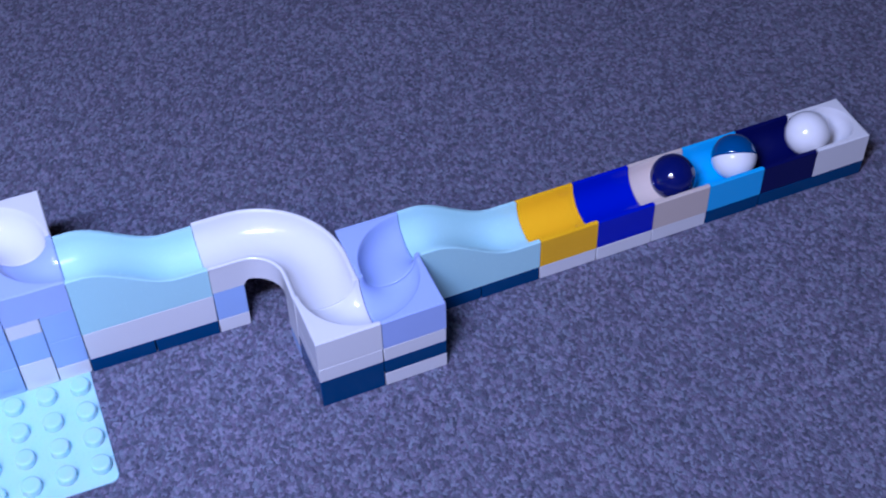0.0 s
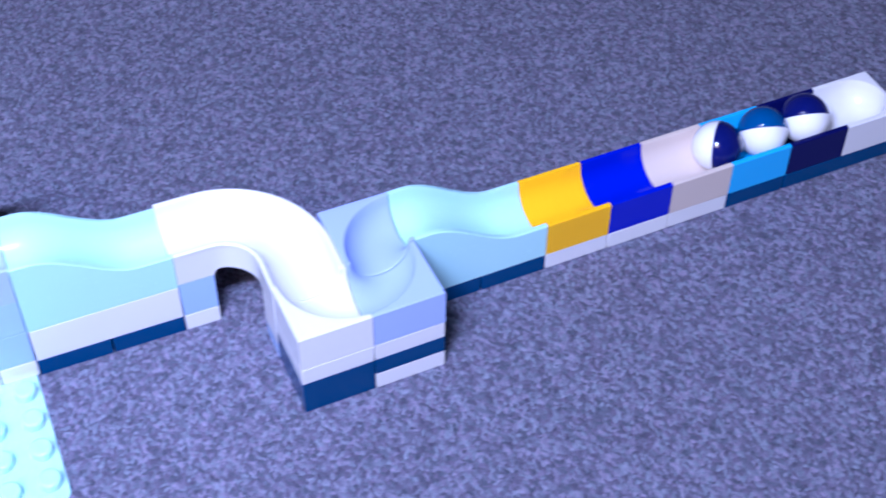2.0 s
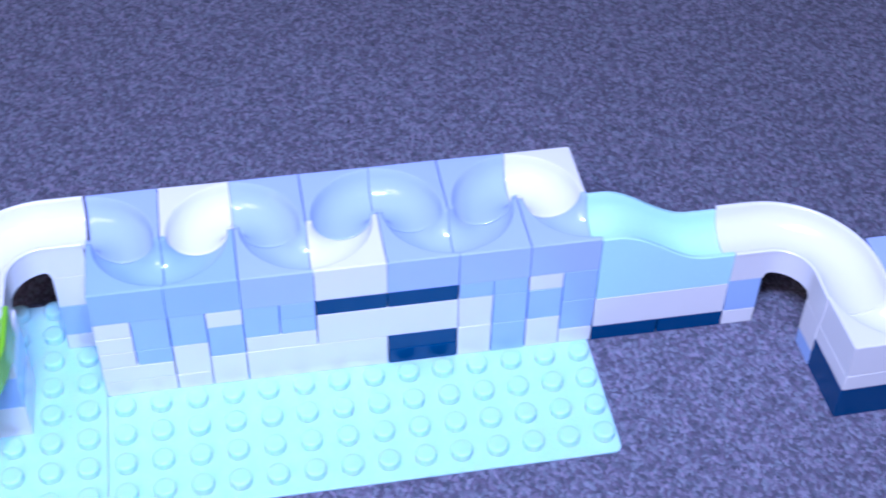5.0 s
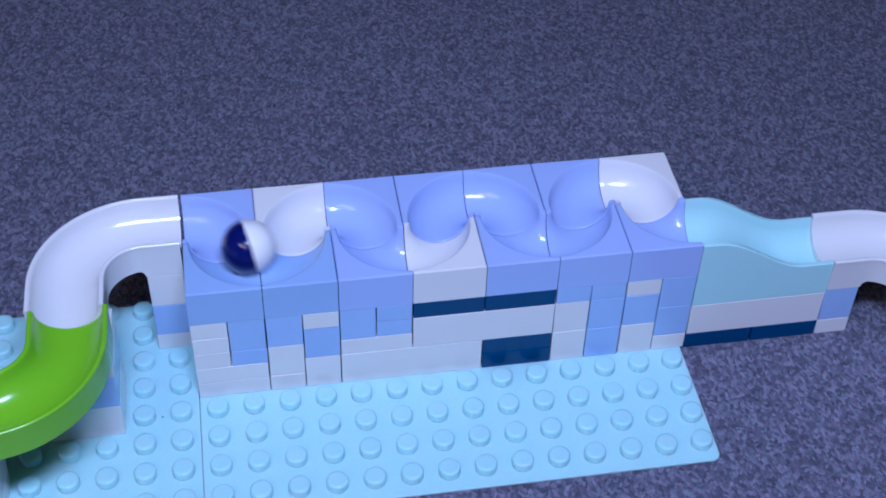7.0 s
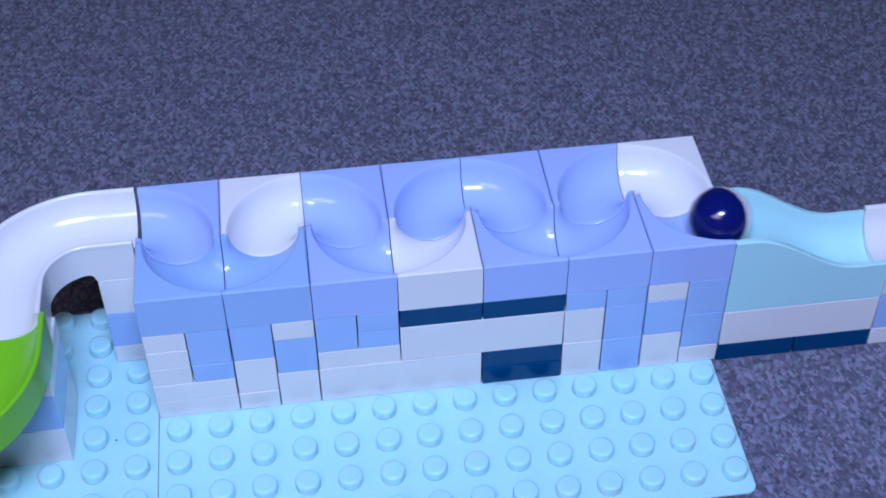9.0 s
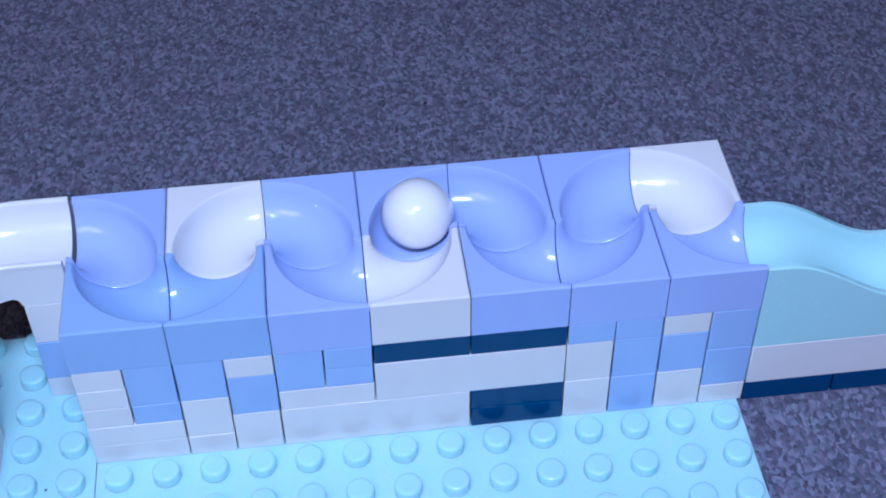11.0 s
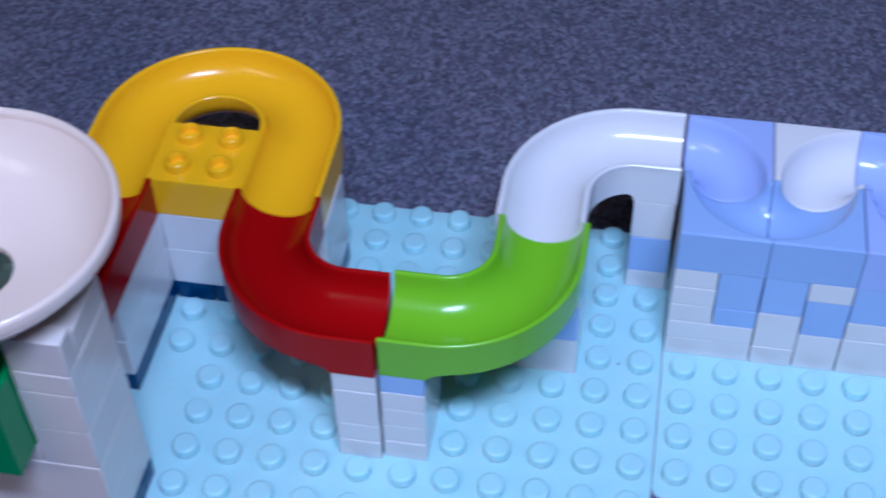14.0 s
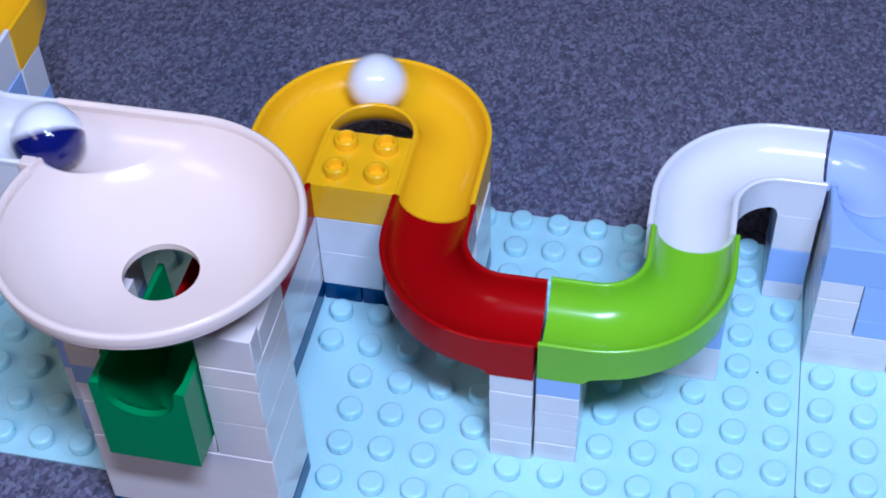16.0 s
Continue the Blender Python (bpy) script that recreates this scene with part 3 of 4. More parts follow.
wall_of("brick_wall", "white toy bricks on a dark teal row under the yellow rail", OFF,
        [(-14, -12, 0, 2, 0, 1, T), (-12, -11, 0, 2, 0, 1, T), (-11, -10, 0, 2, 0, 1, T), (-10, -8, 0, 2, 0, 1, T)]
        + [(x, x + 2, 0, 2, z, z + 2, W) for x in (-14, -12, -10) for z in (1, 3)])
wall_of("brick_wall", "white toy bricks on a dark teal base under the red chute", OFF,
        [(-14, -12, -3, 0, 0, 1, T), (-14, -12, -3, 0, 1, 3, W), (-14, -12, -3, 0, 3, 5, W)])
chute = [(0.0, -4.0 * (1 - k / 8), 0, 1, 4.0 * k / 8) for k in range(9)]
sweep_rail(chute, "straight_rail", RED, Matrix.Translation(S(-13, 0, 5) + OFF), "glossy red plastic straight ball chute under the funnel", legs=2.1)

# ---------------------------------------------------------------- funnel tower
tower = [(-15, -11, -7, -5, 0, 1, T), (-15, -11, -7, -5, 1, 3, WARM_LIT_WHITE), (-15, -11, -7, -5, 3, 5, WARM_LIT_WHITE), (-14.22, -12.2, -7, -5, 5, 6, WARM_LIT_WHITE)]
tower += [(-12.2, -11, -7, -5, 5, 7, WARM_LIT_WHITE), (-12.2, -11, -7, -5, 7, 9, WARM_LIT_WHITE), (-12.2, -11, -7, -5, 9, 10, WARM_LIT_WHITE), (-12.2, -11, -7, -6.5, 10, 11.6, WARM_LIT_WHITE), (-12.2, -11, -6.5, -5, 10, 11.2, WARM_LIT_WHITE)]
tower += [(-15, -14.22, -7, -5, 5, 7, WARM_LIT_WHITE), (-15, -14.22, -7, -5, 7, 8, WARM_LIT_WHITE), (-15, -14.22, -7, -5, 8, 9, B), (-15, -14.22, -7, -5, 9, 10, WARM_LIT_WHITE), (-15, -14.3, -7, -6, 10, 11.2, WARM_LIT_WHITE)]
wall_of("brick_tower", "tower of white and pale blue toy bricks under the funnel", S(0.0, -0.22, 0), tower, category="brick tower")
wall_of("brick_post", "pale blue and white toy bricks beside the tower", S(-0.14, -0.2, 0),
        [(-16.5, -15, -5, -3, 0, 2, B), (-16.5, -15, -5, -3, 2, 4, W), (-16.5, -15, -5, -3, 4, 6, B), (-16.5, -15, -5, -3, 6, 8, W), (-16.5, -15, -5, -3, 8, 10, B), (-16.5, -15, -5, -3, 10, 11, B)], category="brick post")
thing("catch_slide", catch_slide(GREEN), Matrix.Translation(S(-13.20, -7.97, 6)), "green plastic catch slide with a round trough", "toy slide")
bowl = thing("funnel", funnel(CREAM), Matrix.Translation(S(-13.36, -5.63, 11.8)), "cream plastic funnel bowl with a round drain hole", "toy funnel")
part("rim", funnel_rim(CREAM), bowl)
bm = bmesh.new()
box(bm, -3.08 * U, 0.94 * U, 2.2 * H - 0.006, -2.76 * U, 1.21 * U, 2.2 * H + 0.0003, 0.0005, 2)
part("tab", mesh_of("tab", bm, CREAM, 40), bowl)
bend_rail(WHITE, Matrix.Translation(S(-16.43, -0.62, 12)) @ Matrix.Rotation(math.pi / 2, 4, "Z"), "glossy white plastic quarter-bend ball rail feeding the funnel")
bend_rail(YELLOW, Matrix.Translation(S(-22.40, -0.62, 12)) @ Matrix.Rotation(-math.pi / 2, 4, "Z"), "glossy yellow plastic quarter-bend ball rail")
wall_of("brick_tower", "tower of white and pale blue toy bricks under the yellow rail", S(-0.39, -0.62, 0.0),
        [(-20, -18, 0, 1, z, z + 2, m) for z, m in ((0, W), (2, W), (4, B), (6, W), (8, B), (10, W))], category="brick tower")
wall_of("brick_tower", "tower of pale blue and white toy bricks under the feeding rail", S(-0.39, -0.62, 0.0),
        [(-20, -18, -1, 0, z, z + 2, m) for z, m in ((0, W), (2, W), (4, W), (6, W), (8, W), (10, B))], category="brick tower")


# ---------------------------------------------------------------- crumbs
def crumb(x, y, z, size, label):
    bm = bmesh.new()
    bmesh.ops.create_icosphere(bm, subdivisions=1, radius=size)
    for v in bm.verts:
        v.co *= 0.7 + 0.6 * random.random()
        v.co.z *= 0.45
    dark = plastic("dark_lint", (0.012, 0.011, 0.013), 0.9, 0.2, 0.0)
    return thing("crumb", mesh_of("crumb", bm, dark, 0), Matrix.Translation(S(x, y, 0) + Vector((0, 0, z + size * 0.3))), label, "crumb", "specks of lint")


for x, y, size in ((42.17, 4.98, 0.0009), (8.25, 11.15, 0.0009), (7.1, 11.4, 0.0006)):
    crumb(x, y, CARPET, size, "tiny dark speck of lint on the carpet")
crumb(-1.02, -0.53, 0.0, 0.00045, "tiny dark speck of lint on the aqua plate")

# ---------------------------------------------------------------- balls
RADIUS = 0.75 * U


def half_shell(material, up):
    bm = bmesh.new()
    n, m = 40, 14
    rings = []
    sign = 1 if up else -1
    seam = [(RADIUS - 0.00025, 0.0), (RADIUS - 0.00005, 0.0002 * sign)]
    outline = seam + [(RADIUS * math.cos(a), RADIUS * math.sin(a) * sign) for a in (math.pi / 2 * k / m for k in range(1, m))] + [(0.00005, RADIUS * sign)]
    for r, z in outline:
        rings.append([Vector((r * math.cos(2 * math.pi * k / n), r * math.sin(2 * math.pi * k / n), z)) for k in range(n)])
    skin(bm, rings)
    return mesh_of("half", bm, material, 50)


SHELLS = {m.name: half_shell(m, m is BALL_WHITE) for m in (BALL_WHITE, BALL_NAVY, BALL_TEAL)}


def ball(material):
    words = "navy" if material is BALL_NAVY else "dark teal"
    ob = tagged(new("ball"), f"glossy half white, half {words} plastic ball in the track", "toy ball", "balls")
    part("white_half", SHELLS[BALL_WHITE.name], ob, label="glossy white half")
    part("coloured_half", SHELLS[material.name], ob, label=f"glossy {words} half")
    return ob


def motions():
    first = ball(BALL_NAVY)
    walk(first, [
        (0, pose(0.5307, -0.0109, 0.0254, -139, 13, -35)),
        (0.1, pose(0.5363, -0.0108, 0.0254, -141, 31, -20)),
        (0.2, pose(0.5411, -0.0107, 0.0254, -115, 57, 23)),
        (0.3, pose(0.5443, -0.0107, 0.0254, -101, 60, 42)),
        (0.45, pose(0.5451, -0.0106, 0.0254, -109, 58, 30)),
        (16, pose(0.5451, -0.0106, 0.0254, -112, 60, 39)),
    ])

    second = ball(BALL_TEAL)
    walk(second, [
        (0, pose(0.5671, -0.0102, 0.0254, 128, -15, -30)),
        (0.15, pose(0.5686, -0.0102, 0.0254, 128, -15, -30)),
        (0.3, pose(0.5700, -0.0102, 0.0254, 128, -15, -30)),
        (16, pose(0.5700, -0.0102, 0.0254, 133, -21, -23)),
    ])

    third = ball(BALL_NAVY)
    walk(third, [
        (0, pose(0.6116, -0.0094, 0.0254, 41, -13, -5)),
        (0.1, pose(0.6065, -0.0095, 0.0254, 53, -17, -9)),
        (0.2, pose(0.6017, -0.0096, 0.0254, 74, -20, -16)),
        (0.3, pose(0.5961, -0.0097, 0.0254, 102, -21, -26)),
        (0.4, pose(0.5937, -0.0098, 0.0254, 129, -18, -33)),
        (16, pose(0.5937, -0.0098, 0.0254, 134, -23, -26)),
    ])

    fourth = ball(BALL_TEAL)
    walk(fourth, [
        (0, pose(-0.0480, -0.0042, 0.0654, 41, -13, -5)),
        (0.3, pose(-0.0281, 0.0456, 0.0654, 41, -12, -4)),
        (0.6, pose(0.0166, 0.0276, 0.0639, 42, -11, -2)),
        (0.9, pose(0.0525, 0.0431, 0.0639, 42, -9, -1)),
        (1.2, pose(0.0910, 0.0168, 0.0639, 43, -8, 0)),
        (1.5, pose(0.1306, 0.0478, 0.0639, 44, -6, 2)),
        (1.8, pose(0.1697, 0.0193, 0.0639, 45, -5, 3)),
        (2, pose(0.1908, 0.0479, 0.0639, 45, -4, 4)),
        (2.1, pose(0.2065, 0.0388, 0.0639, 45, -4, 4)),
        (2.2, pose(0.2126, 0.0209, 0.0639, 46, -3, 5)),
        (2.25, pose(0.2168, 0.0177, 0.0639, 43, -9, -1)),
        (2.3, pose(0.2218, 0.0162, 0.0639, 41, -15, -7)),
        (2.35, pose(0.2296, 0.0160, 0.0639, 47, -16, -8)),
        (2.4, pose(0.2373, 0.0160, 0.0625, 53, -18, -10)),
        (2.45, pose(0.2504, 0.0160, 0.0560, 91, -22, -22)),
        (2.5, pose(0.2631, 0.0160, 0.0485, 129, -17, -35)),
        (2.55, pose(0.2844, 0.0160, 0.0451, 85, -22, -20)),
        (2.6, pose(0.3064, 0.0159, 0.0487, 41, -15, -6)),
        (2.65, pose(0.3261, 0.0071, 0.0483, 85, 6, 34)),
        (2.7, pose(0.3358, -0.0123, 0.0475, 131, -8, 77)),
        (2.75, pose(0.3360, -0.0278, 0.0468, 127, 22, 41)),
        (2.8, pose(0.3391, -0.0394, 0.0442, 99, 41, -10)),
        (2.85, pose(0.3474, -0.0454, 0.0442, 67, 36, -62)),
        (2.9, pose(0.3576, -0.0452, 0.0442, 52, 14, -101)),
        (2.95, pose(0.3640, -0.0409, 0.0442, 26, 5, -108)),
        (3, pose(0.3677, -0.0340, 0.0442, 1, -5, -110)),
        (3.05, pose(0.3686, -0.0261, 0.0442, 1, -68, -111)),
        (3.1, pose(0.3722, -0.0190, 0.0442, 179, -50, 69)),
        (3.15, pose(0.3772, -0.0152, 0.0442, -129, -50, 69)),
        (3.2, pose(0.3834, -0.0136, 0.0442, -77, -50, 69)),
        (3.25, pose(0.3885, -0.0135, 0.0442, -45, -44, 53)),
        (3.3, pose(0.3936, -0.0134, 0.0438, -19, -34, 45)),
        (3.35, pose(0.4055, -0.0132, 0.0392, -66, -8, 20)),
        (3.4, pose(0.4164, -0.0130, 0.0326, -118, -9, -16)),
        (3.45, pose(0.4409, -0.0125, 0.0254, -36, -6, -28)),
        (3.5, pose(0.4670, -0.0121, 0.0254, 44, 6, -27)),
        (3.55, pose(0.4897, -0.0117, 0.0254, -42, 28, -26)),
        (3.6, pose(0.5124, -0.0112, 0.0254, -143, 27, -51)),
        (3.65, pose(0.5165, -0.0112, 0.0254, -143, 27, -51)),
        (3.7, pose(0.5206, -0.0111, 0.0254, -143, 27, -51)),
        (3.75, pose(0.5207, -0.0111, 0.0254, -143, 27, -51)),
        (3.8, pose(0.5207, -0.0111, 0.0254, -143, 27, -51)),
        (16, pose(0.5207, -0.0111, 0.0254, -143, 27, -51)),
    ])

    fifth = ball(BALL_NAVY)
    walk(fifth, [
        (0, pose(-0.3083, -0.0067, 0.1307, 41, -13, -5)),
        (2.3, pose(-0.3083, -0.0067, 0.1307, 42, -14, -6)),
        (2.4, pose(-0.3083, 0.0045, 0.1307, 42, -14, -6)),
        (2.6, pose(-0.3083, -0.0042, 0.1307, 42, -14, -6)),
        (2.7, pose(-0.3083, -0.0099, 0.1307, 42, -14, -6)),
        (2.756, pose(-0.3083, -0.0219, 0.1307, 42, -14, -6)),
        (2.811, pose(-0.3074, -0.0336, 0.1307, 42, -14, -6)),
        (2.867, pose(-0.3023, -0.0445, 0.1307, 42, -14, -6)),
        (2.922, pose(-0.2939, -0.0526, 0.1307, 42, -14, -6)),
        (2.978, pose(-0.2829, -0.0572, 0.1307, 42, -14, -6)),
        (3.033, pose(-0.2712, -0.0579, 0.1307, 42, -15, -6)),
        (3.089, pose(-0.2592, -0.0579, 0.1292, 42, -15, -6)),
        (3.144, pose(-0.2474, -0.0579, 0.1292, 42, -15, -6)),
        (3.2, pose(-0.2354, -0.0579, 0.1292, 42, -15, -6)),
        (3.292, pose(-0.2381, -0.0992, 0.1254, 41, -11, -3)),
        (3.383, pose(-0.2030, -0.1146, 0.1243, 39, -7, 0)),
        (3.475, pose(-0.1880, -0.0809, 0.1234, 38, -4, 3)),
        (3.567, pose(-0.2204, -0.0668, 0.1226, 38, -0, 6)),
        (3.658, pose(-0.2337, -0.0974, 0.1220, 37, 4, 9)),
        (3.75, pose(-0.2045, -0.1102, 0.1215, 37, 7, 12)),
        (3.842, pose(-0.1928, -0.0825, 0.1210, 36, 11, 15)),
        (3.933, pose(-0.2184, -0.0717, 0.1205, 36, 15, 17)),
        (4.025, pose(-0.2284, -0.0956, 0.1201, 36, 19, 20)),
        (4.117, pose(-0.2066, -0.1043, 0.1196, 37, 23, 23)),
        (4.208, pose(-0.1990, -0.0849, 0.1192, 37, 26, 26)),
        (4.4, pose(-0.2120, -0.0896, 0.1139, 39, 34, 33)),
        (4.48, pose(-0.2096, -0.0896, 0.0884, 41, 37, 37)),
        (4.6, pose(-0.2094, -0.0672, 0.0736, 43, 42, 42)),
        (4.7, pose(-0.2094, -0.0512, 0.0661, 46, 45, 47)),
        (4.9, pose(-0.2080, -0.0024, 0.0654, 53, 52, 59)),
        (5.1, pose(-0.2063, 0.0398, 0.0654, 64, 58, 74)),
        (5.3, pose(-0.1735, 0.0615, 0.0654, 79, 61, 93)),
        (5.5, pose(-0.1445, 0.0349, 0.0654, 96, 61, 114)),
        (5.7, pose(-0.1440, -0.0074, 0.0654, 112, 59, 135)),
        (5.9, pose(-0.1277, -0.0438, 0.0654, 127, 36, -170)),
        (6.1, pose(-0.0860, -0.0480, 0.0654, 107, 19, -135)),
        (6.3, pose(-0.0510, -0.0294, 0.0654, 73, 19, -108)),
        (6.5, pose(-0.0480, 0.0125, 0.0654, 29, 28, -96)),
        (6.7, pose(-0.0271, 0.0460, 0.0654, -21, 31, -96)),
        (6.9, pose(0.0129, 0.0414, 0.0639, -66, 24, -89)),
        (7.1, pose(0.0390, 0.0176, 0.0639, -103, 23, -66)),
        (7.3, pose(0.0634, 0.0480, 0.0639, -146, 33, -49)),
        (7.35, pose(0.0702, 0.0467, 0.0639, -129, 50, -28)),
        (7.4, pose(0.0759, 0.0427, 0.0639, -96, 60, 9)),
        (7.45, pose(0.0785, 0.0387, 0.0639, -35, 47, 55)),
        (7.5, pose(0.0799, 0.0341, 0.0639, -5, 19, 67)),
        (7.55, pose(0.0805, 0.0280, 0.0639, 5, -7, 67)),
        (7.6, pose(0.0831, 0.0226, 0.0639, 16, -32, 62)),
        (7.65, pose(0.0889, 0.0177, 0.0639, 40, -40, 57)),
        (7.7, pose(0.0963, 0.0160, 0.0639, 67, -45, 48)),
        (7.75, pose(0.1031, 0.0177, 0.0639, 64, -47, 40)),
        (7.8, pose(0.1085, 0.0221, 0.0639, 62, -50, 32)),
        (7.85, pose(0.1116, 0.0287, 0.0639, 43, -46, 39)),
        (7.9, pose(0.1125, 0.0360, 0.0639, 25, -40, 44)),
        (7.95, pose(0.1157, 0.0422, 0.0639, 32, -17, 59)),
        (8, pose(0.1212, 0.0465, 0.0639, 44, 4, 75)),
        (8.05, pose(0.1277, 0.0480, 0.0639, 78, 22, 108)),
        (8.1, pose(0.1342, 0.0467, 0.0639, 117, 17, 146)),
        (8.15, pose(0.1416, 0.0403, 0.0639, 124, 8, 162)),
        (8.2, pose(0.1441, 0.0309, 0.0639, 128, -3, 176)),
        (8.25, pose(0.1454, 0.0255, 0.0639, 67, -1, 165)),
        (8.3, pose(0.1485, 0.0209, 0.0639, 8, -10, 158)),
        (8.35, pose(0.1547, 0.0169, 0.0639, 59, -34, 141)),
        (8.4, pose(0.1619, 0.0161, 0.0639, 124, -33, 107)),
        (8.45, pose(0.1711, 0.0205, 0.0639, 153, -15, 89)),
        (8.5, pose(0.1758, 0.0296, 0.0639, 174, 9, 82)),
        (8.55, pose(0.1766, 0.0361, 0.0639, 169, 55, 74)),
        (8.6, pose(0.1795, 0.0419, 0.0639, 29, 76, -68)),
        (8.65, pose(0.1852, 0.0465, 0.0639, 0, 67, -75)),
        (8.7, pose(0.1923, 0.0480, 0.0639, -18, 57, -72)),
        (8.75, pose(0.2000, 0.0459, 0.0639, -37, 60, -74)),
        (8.8, pose(0.2056, 0.0403, 0.0639, -57, 62, -78)),
        (8.85, pose(0.2080, 0.0328, 0.0639, -79, 63, -85)),
        (8.9, pose(0.2096, 0.0250, 0.0639, -103, 63, -94)),
        (8.95, pose(0.2147, 0.0190, 0.0639, -126, 61, -101)),
        (9, pose(0.2221, 0.0161, 0.0639, -146, 59, -105)),
        (9.05, pose(0.2313, 0.0160, 0.0637, -164, 56, -107)),
        (9.1, pose(0.2402, 0.0160, 0.0616, 179, 54, -108)),
        (9.15, pose(0.2483, 0.0160, 0.0572, 163, 53, -107)),
        (9.2, pose(0.2561, 0.0160, 0.0524, 147, 52, -107)),
        (9.25, pose(0.2714, 0.0160, 0.0455, 131, 51, -106)),
        (9.3, pose(0.2881, 0.0160, 0.0470, 115, 51, -105)),
        (9.35, pose(0.3049, 0.0159, 0.0487, 115, 51, -105)),
        (9.4, pose(0.3208, 0.0112, 0.0485, 115, 51, -105)),
        (9.45, pose(0.3288, 0.0042, 0.0482, 115, 51, -105)),
        (9.5, pose(0.3340, -0.0050, 0.0478, 115, 51, -105)),
        (9.55, pose(0.3360, -0.0155, 0.0473, 115, 51, -105)),
        (9.6, pose(0.3360, -0.0262, 0.0469, 115, 51, -105)),
        (9.65, pose(0.3366, -0.0335, 0.0442, 115, 51, -105)),
        (9.7, pose(0.3420, -0.0424, 0.0442, 115, 51, -105)),
        (9.75, pose(0.3517, -0.0461, 0.0442, 115, 51, -105)),
        (9.8, pose(0.3617, -0.0430, 0.0442, 115, 51, -105)),
        (9.85, pose(0.3676, -0.0343, 0.0442, 115, 51, -105)),
        (9.9, pose(0.3693, -0.0239, 0.0442, 115, 51, -105)),
        (9.95, pose(0.3760, -0.0159, 0.0442, 115, 51, -105)),
        (10, pose(0.3863, -0.0135, 0.0442, 115, 51, -105)),
        (10.05, pose(0.3944, -0.0134, 0.0438, 115, 51, -105)),
        (10.1, pose(0.4021, -0.0132, 0.0409, 115, 51, -105)),
        (10.15, pose(0.4092, -0.0131, 0.0370, 115, 51, -105)),
        (10.2, pose(0.4162, -0.0130, 0.0327, 115, 51, -105)),
        (10.25, pose(0.4234, -0.0129, 0.0287, 115, 51, -105)),
        (10.3, pose(0.4311, -0.0127, 0.0259, 115, 51, -105)),
        (10.35, pose(0.4392, -0.0126, 0.0254, 115, 51, -105)),
        (10.4, pose(0.4474, -0.0124, 0.0254, 115, 51, -105)),
        (10.45, pose(0.4556, -0.0123, 0.0254, 115, 51, -105)),
        (10.5, pose(0.4638, -0.0121, 0.0254, 115, 51, -105)),
        (10.55, pose(0.4720, -0.0120, 0.0254, 115, 51, -105)),
        (10.6, pose(0.4802, -0.0118, 0.0254, 115, 51, -105)),
        (10.65, pose(0.4884, -0.0117, 0.0254, 115, 51, -105)),
        (10.7, pose(0.4966, -0.0115, 0.0254, 115, 51, -105)),
        (16, pose(0.4966, -0.0115, 0.0254, 115, 51, -105)),
    ])

    sixth = ball(BALL_TEAL)
